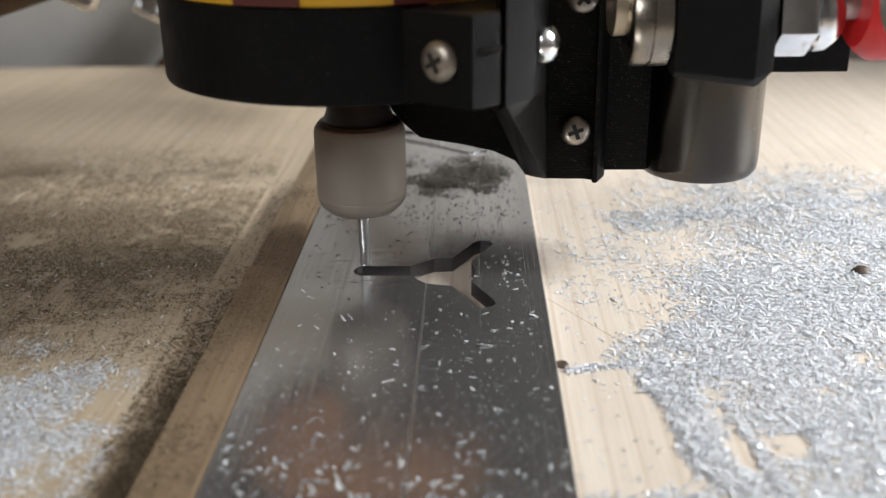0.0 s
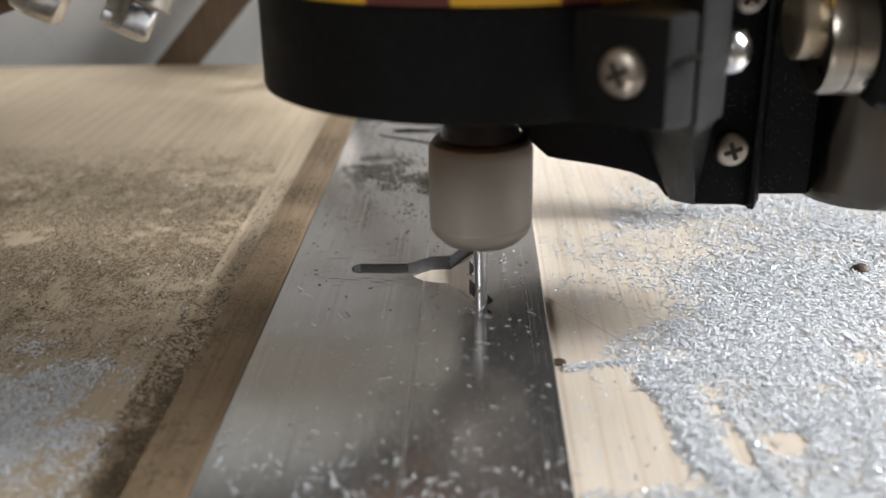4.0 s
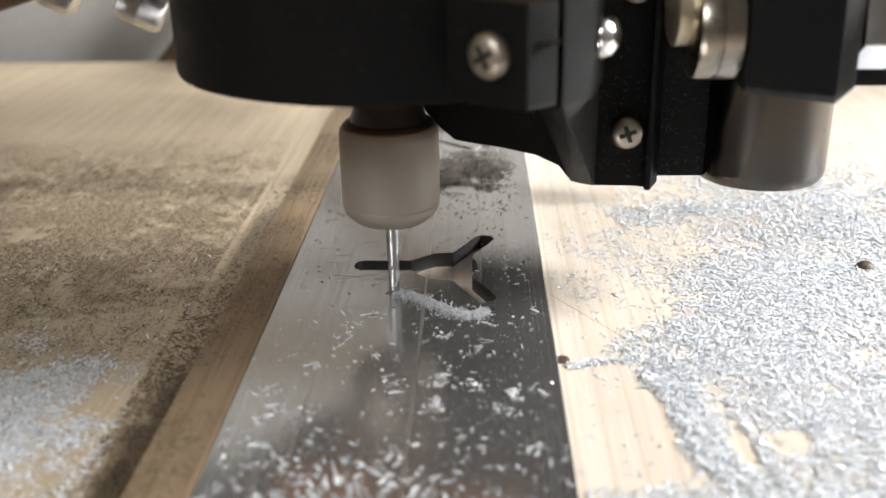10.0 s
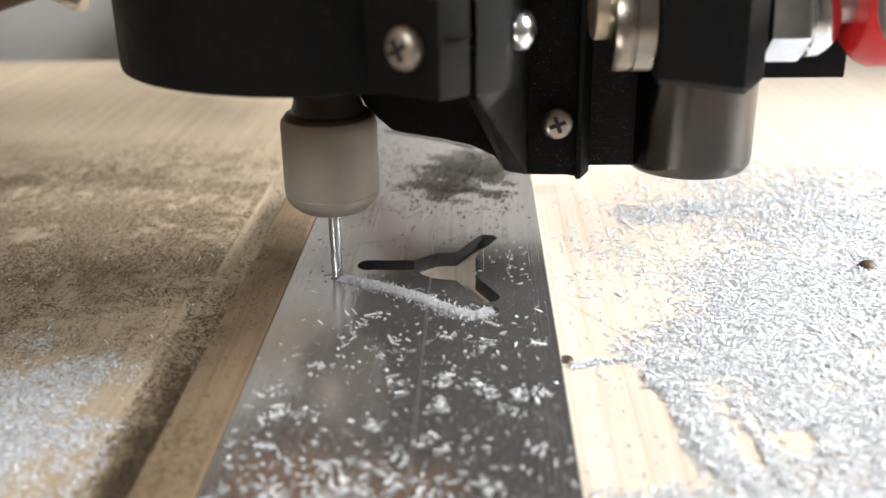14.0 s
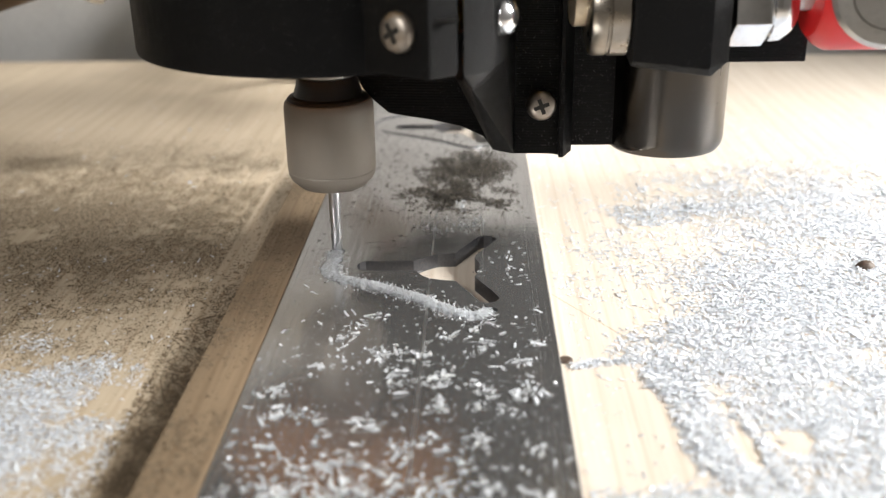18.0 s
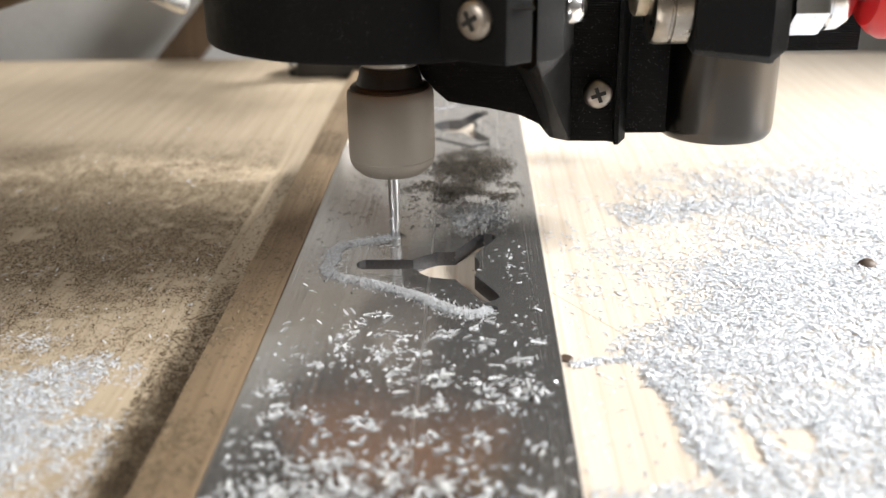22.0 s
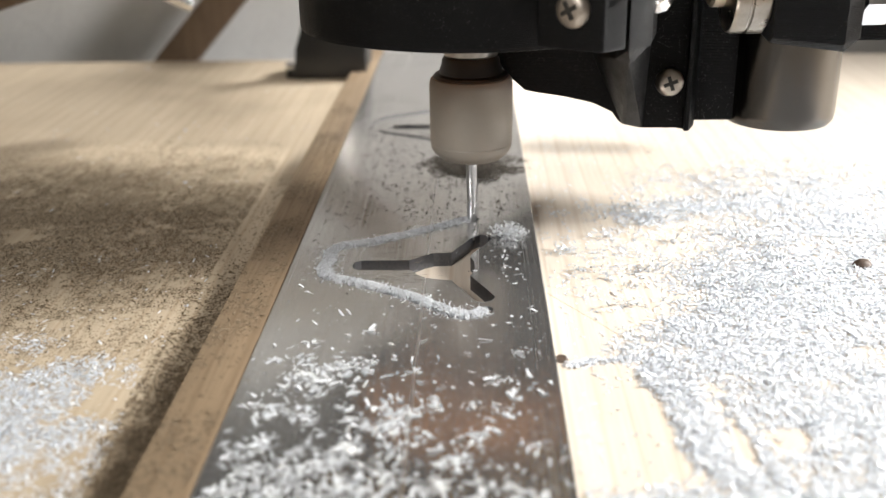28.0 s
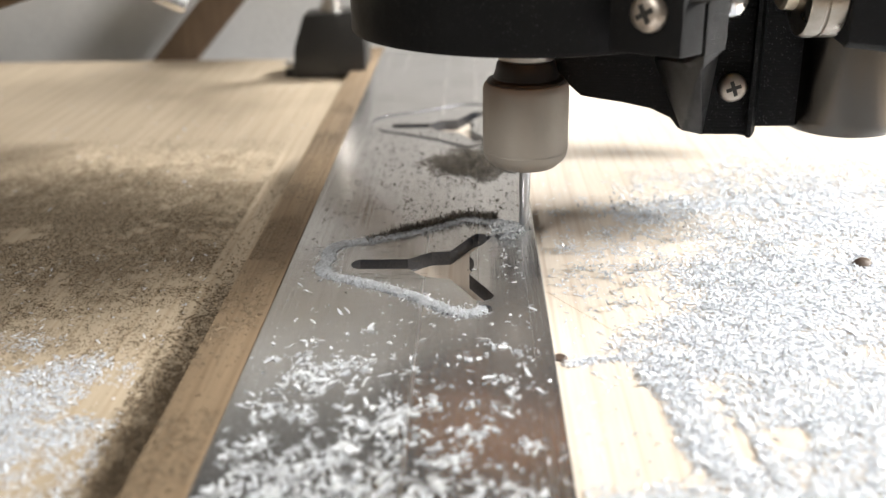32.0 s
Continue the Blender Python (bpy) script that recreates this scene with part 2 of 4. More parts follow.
NUT_GREY.node_tree.nodes["Principled BSDF"].inputs["Metallic"].default_value = 0.3
DARK = painted("black_oxide", (0.018, 0.017, 0.016), 0.35, 0.3, 200, 0.1, 0.0001)
STEEL = plain_metal("zinc_steel", (0.52, 0.50, 0.47), 0.3)
SCREW = plain_metal("tarnished_screw_steel", (0.44, 0.39, 0.34), 0.36, 0.2, 500)
BEARING = plain_metal("worn_bearing_steel", (0.36, 0.325, 0.28), 0.25)
CHROME = plain_metal("chrome", (0.85, 0.86, 0.88), 0.1, 0.12)
BRASS = plain_metal("dull_brass", (0.58, 0.50, 0.38), 0.38)
CARBIDE = brushed_metal("ground_carbide", (0.55, 0.56, 0.58), 0.38, (600, 600, 60), 0.2)
TUBE = brushed_metal("dark_anodised", (0.085, 0.078, 0.07), 0.2, (300, 300, 12), 0.1)
YELLOW = painted("yellow_plastic", (0.75, 0.42, 0.02), 0.4, 0.2, 80)
UNDER = painted("orange_brown_plastic", (0.62, 0.27, 0.09), 0.5, 0.2, 80)
MAROON = painted("maroon_plastic", (0.10, 0.02, 0.015), 0.45, 0.2, 80)
RAIL = plain_metal("satin_extrusion", (0.55, 0.54, 0.52), 0.45)
RED = painted("red_plastic", (0.62, 0.02, 0.02), 0.35, 0.15, 80, 0.05, 0.0001)
WALL = painted("rough_grey_wall", (0.72, 0.72, 0.715), 0.85, 0.22, 35, 0.5, 0.001)
ROOM = painted("room_paint", (0.55, 0.52, 0.48), 0.8, 0.15, 3, 0.2, 0.002)
FLOOR = painted("concrete", (0.28, 0.27, 0.25), 0.8, 0.4, 5, 0.3, 0.002)
BENCH = painted("bench_top", (0.42, 0.42, 0.42), 0.7, 0.3, 12)
KNOT = painted("dark_resin", (0.075, 0.05, 0.035), 0.6, 0.4, 300, 0.3, 0.0002)
UMBER = wood_material("dark_stained_wood", (0.13, 0.085, 0.05), (0.08, 0.05, 0.03), 0.2)

# ---------------------------------------------------------------- mesh helpers


def part(name, bm, material, parent=None, label="", smooth=True, sharp=35):
    """Links a bmesh, drawn in millimetres, as one mesh object."""
    bmesh.ops.scale(bm, vec=(MM, MM, MM), verts=bm.verts)
    bmesh.ops.recalc_face_normals(bm, faces=bm.faces)
    return raw(name, bm, material, parent, label, smooth, sharp)


def raw(name, bm, material, parent=None, label="", smooth=True, sharp=35):
    if smooth:
        lim = radians(sharp)
        for f in bm.faces:
            f.smooth = True
        for e in bm.edges:
            if len(e.link_faces) == 2 and e.calc_face_angle(0) > lim:
                e.smooth = False
    me = bpy.data.meshes.new(name)
    bm.to_mesh(me)
    bm.free()
    me.materials.append(material)
    ob = new(name, me)
    ob.parent = parent
    if label:
        tagged(ob, label)
    return ob


def soften(bm, width, segments=2, angle=40):
    edges = [e for e in bm.edges if len(e.link_faces) == 2 and e.calc_face_angle(0) > radians(angle)]
    bmesh.ops.bevel(bm, geom=edges, offset=width, segments=segments, affect="EDGES", profile=0.6, clamp_overlap=True)
    return bm


def box(lo, hi, bevel=0.0, segments=2):
    bm = bmesh.new()
    bmesh.ops.create_cube(bm, size=1)
    for v in bm.verts:
        v.co = [lo[i] + (v.co[i] + 0.5) * (hi[i] - lo[i]) for i in range(3)]
    bmesh.ops.recalc_face_normals(bm, faces=bm.faces)
    return soften(bm, bevel, segments) if bevel else bm


def prism(points, lo, hi, axis="z", bevel=0.0, segments=2):
    """A polygon carried from lo to hi along an axis."""
    bm = bmesh.new()

    def at(p, h):
        return {"z": (p[0], p[1], h), "y": (p[0], h, p[1]), "x": (h, p[0], p[1])}[axis]
    a = [bm.verts.new(at(p, lo)) for p in points]
    b = [bm.verts.new(at(p, hi)) for p in points]
    bm.faces.new(a)
    bm.faces.new(b)
    for i in range(len(a)):
        j = (i + 1) % len(a)
        bm.faces.new((a[i], a[j], b[j], b[i]))
    bmesh.ops.recalc_face_normals(bm, faces=bm.faces)
    return soften(bm, bevel, segments) if bevel else bm


def turned(profile, steps=48, m=None):
    """A solid of revolution about z from rows of (radius, height)."""
    bm = bmesh.new()
    rings = []
    for r, z in profile:
        if r < 1e-6:
            rings.append([bm.verts.new((0, 0, z))])
        else:
            rings.append([bm.verts.new((r * math.cos(2 * math.pi * k / steps), r * math.sin(2 * math.pi * k / steps), z)) for k in range(steps)])
    for a, b in zip(rings, rings[1:]):
        for k in range(steps):
            j = (k + 1) % steps
            if len(a) == 1 and len(b) == 1:
                continue
            if len(a) == 1:
                bm.faces.new((a[0], b[k], b[j]))
            elif len(b) == 1:
                bm.faces.new((a[k], a[j], b[0]))
            else:
                bm.faces.new((a[k], a[j], b[j], b[k]))
    if m is not None:
        bm.transform(m)
    bmesh.ops.recalc_face_normals(bm, faces=bm.faces)
    return bm


def hull(points, bevel=0.0):
    bm = bmesh.new()
    for p in points:
        bm.verts.new(p)
    bmesh.ops.convex_hull(bm, input=bm.verts)
    bmesh.ops.dissolve_limit(bm, angle_limit=0.02, verts=bm.verts, edges=bm.edges)
    return soften(bm, bevel) if bevel else bm


def aim(at, direction):
    """Carries z to a direction, at a place (millimetres)."""
    return Matrix.Translation(at) @ Vector(direction).to_track_quat("Z", "Y").to_matrix().to_4x4()


def thing(name, label, category, group="", kind=""):
    return tagged(new(name), label, category, group, kind)


def smooth_path(points, step):
    """Even points along a polyline, rounded at its corners."""
    pts = [np.array(p, float) for p in points]
    for _ in range(2):
        out = [pts[0]]
        for a, b in zip(pts, pts[1:]):
            out += [a * 0.75 + b * 0.25, a * 0.25 + b * 0.75]
        pts = out + [pts[-1]]
    pts = np.array(pts)
    s = np.concatenate([[0], np.cumsum(np.linalg.norm(np.diff(pts, axis=0), axis=1))])
    n = max(2, int(s[-1] / step) + 1)
    t = np.linspace(0, s[-1], n)
    return np.stack([np.interp(t, s, pts[:, k]) for k in range(pts.shape[1])], 1)


def corridor(path, half):
    """Left and right side of a path, and its round ends."""
    d = np.gradient(path, axis=0)
    d /= np.linalg.norm(d, axis=1)[:, None]
    nrm = np.stack([-d[:, 1], d[:, 0]], 1)
    return path + nrm * half, path - nrm * half, d
# ---------------------------------------------------------------- the room and the board
room = box((-1500, -1900, -820), (1500, 400, -800))
tagged(part("floor", room, FLOOR), "bare grey concrete workshop floor", "floor", kind="structure")
tagged(part("wall_north", box((-1500, 400, -820), (1500, 460, 1600)), WALL), "rough pale grey wall behind the board", "wall", kind="structure")
tagged(part("wall_south", box((-1500, -1960, -820), (1500, -1900, 1600)), ROOM), "plain painted workshop wall", "wall", kind="structure")
tagged(part("wall_east", box((1500, -1960, -820), (1560, 460, 1600)), ROOM), "plain painted workshop wall", "wall", kind="structure")
tagged(part("wall_west", box((-1560, -1960, -820), (-1500, 460, 1600)), ROOM), "plain painted workshop wall", "wall", kind="structure")
tagged(part("ceiling", box((-1560, -1960, 1600), (1560, 460, 1650)), ROOM), "plain pale ceiling", "ceiling", kind="structure")
bench = thing("workbench", "plain brown workbench under the router board", "workbench")
part("top", box((-520, -420, -60), (520, 398, -21.2), 2), BENCH, bench)
for sx in (-480, 480):
    for sy in (-380, 260):
        part("leg", box((sx - 30, sy - 30, -800), (sx + 30, sy + 30, -60), 3), BENCH, bench)

BOARD_TOP = -3.0
board = thing("wasteboard", "pale softwood board dusted with aluminium swarf", "board", kind="structure")
for i, (x0, x1) in enumerate(((-420, -292), (-291.7, -163.5), (-163.2, -35), (-34.7, 222), (222.3, 350))):
    part("plank", box((x0, -330, -21), (x1, 234, BOARD_TOP), 0.15, 1), STAINED if x1 < 0 else WOOD, board)

lath = part("fence_lath", box((-33.95, -330, 0), (-25.05, 243, 2.9), 0.15, 2), LATH)
lath.location = (0, 0, BOARD_TOP * MM)
tagged(lath, "thin brown wooden strip laid along the bar", "wood strip")
part("knot", turned([(0, -1.5), (0.9, -1.6), (1.5, -2.1), (1.8, -2.7), (1.9, -3.1)], 20, Matrix.Translation((90.0, 16.2, 0)) @ Matrix.Diagonal((1.1, 0.9, 1, 1))), KNOT, board, "dark knot standing out of the wood")
part("nail_head", turned([(0, -3.1), (1.2, -3.1), (1.2, -2.75), (1.0, -2.55), (0, -2.5)], 20, Matrix.Translation((26.25, -22.9, 0))), KNOT, board, "small rusty nail head")
part("scratch", prism([(25.7, 3.8), (25.9, 3.9), (42.2, -21.4), (42.0, -21.5)], -3.2, -2.985), STAINED, board, "thin dark scratch")


batten = part("batten", hull([(-139, 250, -21.1), (-120, 250, -21.1), (-139, 262, -21.1), (-120, 262, -21.1), (77, 250, 215), (96, 250, 215), (77, 262, 215), (96, 262, 215)], 0.8), UMBER)
tagged(batten, "dark brown wooden batten leaning behind the board", "batten")
panel = part("backboard", box((-420, 278, -21.1), (420, 290, 130), 0.6), WALL)
tagged(panel, "rough pale grey upright panel behind the board", "panel", kind="structure")


# ---------------------------------------------------------------- the aluminium bar
def y_slot(oy):
    """The outline of the three-armed opening."""
    pts = [(-11.0, 13.4), (-1.3, 13.4), (0.0, 14.4), (1.7, 16.0), (3.4, 17.2), (7.1, 17.5), (11.7, 26.6), (12.9, 27.5), (14.8, 27.0), (15.6, 25.4),
           (14.2, 22.2), (11.2, 16.4), (11.0, 14.9), (11.8, 12.8), (12.0, 10.2), (11.6, 7.6), (11.0, 5.6), (14.4, -1.3), (15.6, -4.2), (15.0, -5.7), (13.5, -6.5),
           (12.1, -6.0), (7.3, 3.5), (4.9, 3.9), (2.2, 4.7), (0.7, 6.2), (-0.7, 8.5), (-10.9, 8.5), (-12.1, 9.4), (-12.5, 11.0), (-12.1, 12.5)]
    return [(x, y + oy) for x, y in pts]


TOOL = 1.4
cut = smooth_path([r[1:3] for r in CARRIAGE_ROWS if r[0] >= 3.5], 0.75)
cut_time = []
_rows = [r for r in CARRIAGE_ROWS if r[0] >= 3.5]
_ts = np.linspace(3.5, 32.0, 600)
_xy = np.stack([np.interp(_ts, [r[0] for r in _rows], [r[k] for r in _rows]) for k in (1, 2)], 1)
for p in cut:
    cut_time.append(float(_ts[np.argmin(((_xy - p) ** 2).sum(1))]))
cut_time = np.maximum.accumulate(cut_time)
side_a, side_b, cut_dir = corridor(cut, TOOL + 0.15)
rng = random.Random(5)
for i in range(len(cut)):
    side_a[i] += (side_a[i] - cut[i]) * rng.uniform(-0.06, 0.10)
    side_b[i] += (side_b[i] - cut[i]) * rng.uniform(-0.06, 0.10)


def cap(centre, direction, half, n=6):
    a = math.atan2(direction[1], direction[0])
    return [(centre[0] + half * math.cos(a + s), centre[1] + half * math.sin(a + s)) for s in np.linspace(-math.pi / 2, math.pi / 2, n + 2)[1:-1]]


start_cap = cap(cut[0], -cut_dir[0], TOOL + 0.15)
end_cap = cap(cut[-1], cut_dir[-1], TOOL + 0.15)
groove_now = [tuple(p) for p in side_a[::-1]] + start_cap + [tuple(p) for p in side_b] + end_cap


def sheet(bm, loops, z):
    """A flat face with holes."""
    edges, rings = [], []
    for loop in loops:
        vs = [bm.verts.new((x, y, z)) for x, y in loop]
        rings.append(vs)
        edges += [bm.edges.new((vs[i], vs[(i + 1) % len(vs)])) for i in range(len(vs))]
    bmesh.ops.triangle_fill(bm, use_beauty=True, use_dissolve=False, edges=edges, normal=(0, 0, 1))
    return rings


def fence(bm, ring, z):
    low = [bm.verts.new((v.co.x, v.co.y, z)) for v in ring]
    for i in range(len(ring)):
        j = (i + 1) % len(ring)
        bm.faces.new((ring[i], ring[j], low[j], low[i]))
    return low


OLD = 105.0
old_path = smooth_path([(14.0, -9.5 + OLD), (11.0, -11.9 + OLD), (8.5, -11.3 + OLD), (2.2, -5.3 + OLD), (-6.6, 0.8 + OLD), (-15.8, 5.5 + OLD), (-18.0, 8.6 + OLD),
                        (-17.6, 16 + OLD), (-15.4, 22.6 + OLD), (-5.9, 27 + OLD), (4.2, 33.6 + OLD), (9.2, 37.4 + OLD), (14.2, 36.3 + OLD), (20.4, 33.0 + OLD)], 2.0)
oa, ob_, od = corridor(old_path, TOOL)
groove_old = [tuple(p) for p in oa[::-1]] + cap(old_path[0], -od[0], TOOL) + [tuple(p) for p in ob_] + cap(old_path[-1], od[-1], TOOL)

bar = thing("aluminium_bar", "scratched brushed aluminium flat bar with a three-armed cutout", "metal bar")
bar.location = (0, 0, BOARD_TOP * MM)
GROOVE = 0.34


def bar_body():
    bm = bmesh.new()
    e = 0.3
    outline = [(-25 + e, -330), (25 - e, -330), (25 - e, 232), (-25 + e, 232)]
    rings = sheet(bm, [outline, y_slot(0), y_slot(OLD), groove_now, groove_old], 3.0)
    # bevelled long edges, then the sides
    inner = rings[0]
    for x, z in ((24.9, 2.93), (25.0, 2.75)):
        rim = [bm.verts.new((math.copysign(x, v.co.x), v.co.y, z)) for v in inner]
        for i in range(4):
            j = (i + 1) % 4
            bm.faces.new((inner[i], inner[j], rim[j], rim[i]))
        inner = rim
    fence(bm, rim, 0.0)
    fence(bm, rings[1], 0.0)
    fence(bm, rings[2], 0.0)
    for ring in rings[3:]:
        low = fence(bm, ring, 3.0 - GROOVE)
        bmesh.ops.triangle_fill(bm, use_beauty=True, edges=[bm.edges.get((low[i], low[(i + 1) % len(low)])) for i in range(len(low))], normal=(0, 0, 1))
    return bm


bar_mesh = part("bar", bar_body(), ALU, bar, smooth=False)
for f in bar_mesh.data.polygons:
    f.use_smooth = abs(f.normal[0]) > 0.02 and abs(f.center[0]) > 0.0245
# upright cut walls take the darker tone, so slots and grooves look shaded
bar_mesh.data.materials.append(ALU_CUT_SHADED)
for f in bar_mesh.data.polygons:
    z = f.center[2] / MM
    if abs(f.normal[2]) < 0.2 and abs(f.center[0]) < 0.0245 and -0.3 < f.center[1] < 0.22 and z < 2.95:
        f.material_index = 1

# what the cutter has still to take away, piece by piece along its path
STEP = 2
stock = []
for i in range(0, len(cut) - 1, STEP):
    j = min(i + STEP, len(cut) - 1)
    loop = [tuple(side_a[k]) for k in range(j, i - 1, -1)]
    if i == 0:
        loop += start_cap
    loop += [tuple(side_b[k]) for k in range(i, j + 1)]
    if j == len(cut) - 1:
        loop += end_cap
    ob = part("uncut_metal", prism(loop, 2.72, 3.0), ALU, bar, smooth=False)
    stock.append((ob, float(cut_time[i]), float(cut_time[j])))


# ---------------------------------------------------------------- the router head
HEAD = thing("router_head", "black printed router mount with collet, cutter and bolts", "router")


def pan_screw(parent, at, facing, radius, height=2.0, turn=0.3, mat=None):
    m = aim(at, facing) @ pose(0, 0, 0, 0, 0, math.degrees(turn))
    prof = [(0, -2.5), (radius * 0.5, -2.5), (radius * 0.5, 0), (radius, 0), (radius * 1.0, height * 0.3), (radius * 0.93, height * 0.6), (radius * 0.75, height * 0.85), (radius * 0.5, height * 0.97), (0, height)]
    head = part("screw", turned(prof, 32, m), mat or STEEL, parent, "worn zinc cross-head screw")
    bm = bmesh.new()
    for a in (0, 90):
        arm = box((-radius * 0.52, -radius * 0.13, height * 0.5), (radius * 0.52, radius * 0.13, height * 1.01))
        arm.transform(m @ pose(0, 0, 0, 0, 0, a) @ pose(0, 0, 0.001 * a))
        me = bpy.data.meshes.new("tmp")
        arm.to_mesh(me)
        arm.free()
        bm.from_mesh(me)
        bpy.data.meshes.remove(me)
    part("cross_recess", bm, DARK, head)
    return head


def arc(cx, cy, r, a0, a1, n):
    return [(cx + r * math.cos(radians(a0 + (a1 - a0) * k / n)), cy + r * math.sin(radians(a0 + (a1 - a0) * k / n))) for k in range(n + 1)]


# clamp: a thick ring whose ends run out into two lugs
part("clamp_ring", prism(arc(0, 0, 34.7, -62, -300, 68) + arc(0, 0, 27.5, -300, -62, 60), 44.3, 59.5, "z", 0.8), BLACK, HEAD, "black printed clamp ring with layer lines")
part("clamp_block", prism([(11.4, -36.0), (21.9, -43.0), (26.0, -39.5), (26.0, -24.0), (16.6, -30.0)], 45.7, 59.5, "z", 0.5), BLACK, HEAD, "black ribbed clamp end")
part("clamp_seam", box((22.9, -42.3, 54.3), (26.1, -39.2, 54.65)), DARK, HEAD).matrix_basis = pose(0.0001, -0.0001, 0)
part("clamp_lug", prism([(26.9, -37.6), (31.5, -32.3), (34.2, -22), (35.4, -3), (27.4, -3), (27.2, -28)], 44.9, 74, "z", 0.5), BLACK, HEAD)
part("lug_foot", hull([(26.9, -37.4, 45.2), (31.4, -32.2, 45.2), (34.0, -22, 45.2), (27.2, -20, 45.2), (28.2, -31.6, 41.7), (29.6, -22.0, 39.2), (26.6, -24, 41.0)], 0.3), BLACK, HEAD)
part("gusset", hull([(28.0, -31.0, 42.0), (29.6, -22.0, 39.0), (33.6, -21.0, 45.0), (35.6, -1, 46), (27.0, -1, 46), (25.2, -12.5, 39.5), (25.4, -1, 37.0), (32.0, 0.2, 22.3), (36.4, 0.2, 21.3), (33.0, -1.0, 22.4), (36.4, 0.2, 46)], 0.3), BLACK, HEAD)
pan_screw(HEAD, (17.3, -39.7, 52.5), (-0.62, -0.78, 0), 3.15, 1.9, 0.5, SCREW)
part("washer_nut", turned([(0, -2), (2.6, -2), (3.1, -1.6), (3.1, 0.6), (2.7, 1.6), (1.6, 2.3), (0, 2.5)], 32, aim((33.0, -27.6, 52.8), (0.75, -0.55, 0.1))), CHROME, HEAD, "bright chrome nut on the clamp")
# motor body above, seen as a yellow edge over the clamp
part("motor_body", turned([(0, 47.5), (27, 47.5), (27, 59.7), (34.2, 59.7), (34.6, 60.3), (34.6, 68), (33.6, 72), (33.6, 130), (30, 134), (0, 134)], 64), YELLOW, HEAD, "yellow router body")
for k in range(4):
    a = radians(-90 + (-54, -16, 26, 74)[k])
    part("body_rib", prism([(34.0 * math.cos(a + s), 34.0 * math.sin(a + s)) for s in (-0.16, 0, 0.16)] + [(34.9 * math.cos(a + s), 34.9 * math.sin(a + s)) for s in (0.16, 0, -0.16)], 59.8, 72), MAROON, HEAD, "dark red rib")
part("motor_base", turned([(0, 46.6), (27.2, 46.6), (27.2, 47.4), (0, 47.4)], 48), UNDER, HEAD, "orange-brown underside of the router")
part("spindle_ring", turned([(0, 37.4), (5.3, 37.4), (5.75, 37.8), (5.75, 47.6), (0, 47.6)], 40), STEEL, HEAD, "bright steel spindle shoulder")
# the wide foot blacks out the nut's top, partly for the shade there
part("spindle_neck", turned([(0, 31), (7.9, 32.8), (8.0, 33.2), (7.7, 33.6), (6.7, 33.9), (6.5, 34.8), (6.2, 35.6), (6.0, 36.8), (5.4, 37.5), (0, 37.5)], 40), DARK, HEAD, "black spindle neck with a dark foot shading the nut")
part("collet_nut", turned([(0, 15.6), (2.2, 15.6), (2.5, 15.2), (5.4, 15.2), (6.6, 15.6), (8.1, 17.0), (8.6, 17.9), (8.72, 18.8), (8.66, 18.9), (8.66, 19.1), (8.78, 19.2), (8.8, 20.0), (8.8, 31.4), (8.65, 32.3), (8.3, 32.9), (7.8, 33.1), (6.4, 33.1), (0, 33.1)], 56), NUT_GREY, HEAD, "grey steel collet nut")
part("end_mill", turned([(0, 0), (0.95, 0.0), (1.02, 0.12), (1.02, 6.2), (1.0, 7.4), (1.16, 8.4), (1.16, 16), (0, 16)], 24), CARBIDE, HEAD, "slim polished cutter")
bm = bmesh.new()
for h in range(2):
    prev = None
    for k in range(25):
        z = 0.1 + k * 0.27
        a = z * 0.75 + h * math.pi
        ca, sa = math.cos(a), math.sin(a)
        now = [bm.verts.new((r * math.cos(a + b), r * math.sin(a + b), z)) for r, b in ((0.9, -0.5), (1.18, 0.0), (0.9, 0.5))]
        if prev:
            for q in range(2):
                bm.faces.new((prev[q], prev[q + 1], now[q + 1], now[q]))
        prev = now
part("flute", bm, CARBIDE, HEAD)

# the mounting plate with its arched lower edge
arch = [(-30, 47), (-12, 47), (3.0, 46), (4.6, 38), (6.4, 34.4), (8.6, 31.8), (11.5, 29.2), (14.5, 28.6), (20, 27.7), (26, 26.3), (30.2, 24.3), (31.9, 22.0), (33.6, 21.6), (35.8, 21.5), (37, 21.5), (37, 76), (-30, 76)]
part("arched_plate", prism(arch, 2.5, 9.5, "y", 0.5), BLACK, HEAD)
part("mounting_plate", prism([(34.5, 22.2), (36.0, 21.4), (43.5, 21.3), (45.6, 20.9), (45.8, 22), (45.8, 78), (34.5, 78)], 0.2, 9, "y", 0.3), DUSTY, HEAD, "black printed plate speckled with dust")
part("edge_rib", prism([(45.0, -1.4), (45.9, -1.4), (47.9, 3.2), (47.9, 9), (45.0, 9)], 21.0, 78, "z", 0.2), DUSTY, HEAD)
part("side_plate", box((47.6, 3.4, 22.1), (56.2, 9.2, 78), 0.3), DUSTY, HEAD)
pan_screw(HEAD, (41.5, 0.0, 31.3), (0.0, -1, 0.04), 2.95, 2.0, 0.35, SCREW)
pan_screw(HEAD, (42.0, 0.0, 56.2), (0.0, -1, 0.04), 2.95, 2.0, 0.9, SCREW)
part("guide_tube", turned([(0, 20.8), (9.6, 20.8), (10.9, 21.2), (11.6, 22.2), (11.8, 23.6), (11.8, 78), (0, 78)], 64, Matrix.Translation((67.0, 8.0, 0))), TUBE, HEAD, "dark polished metal tube")
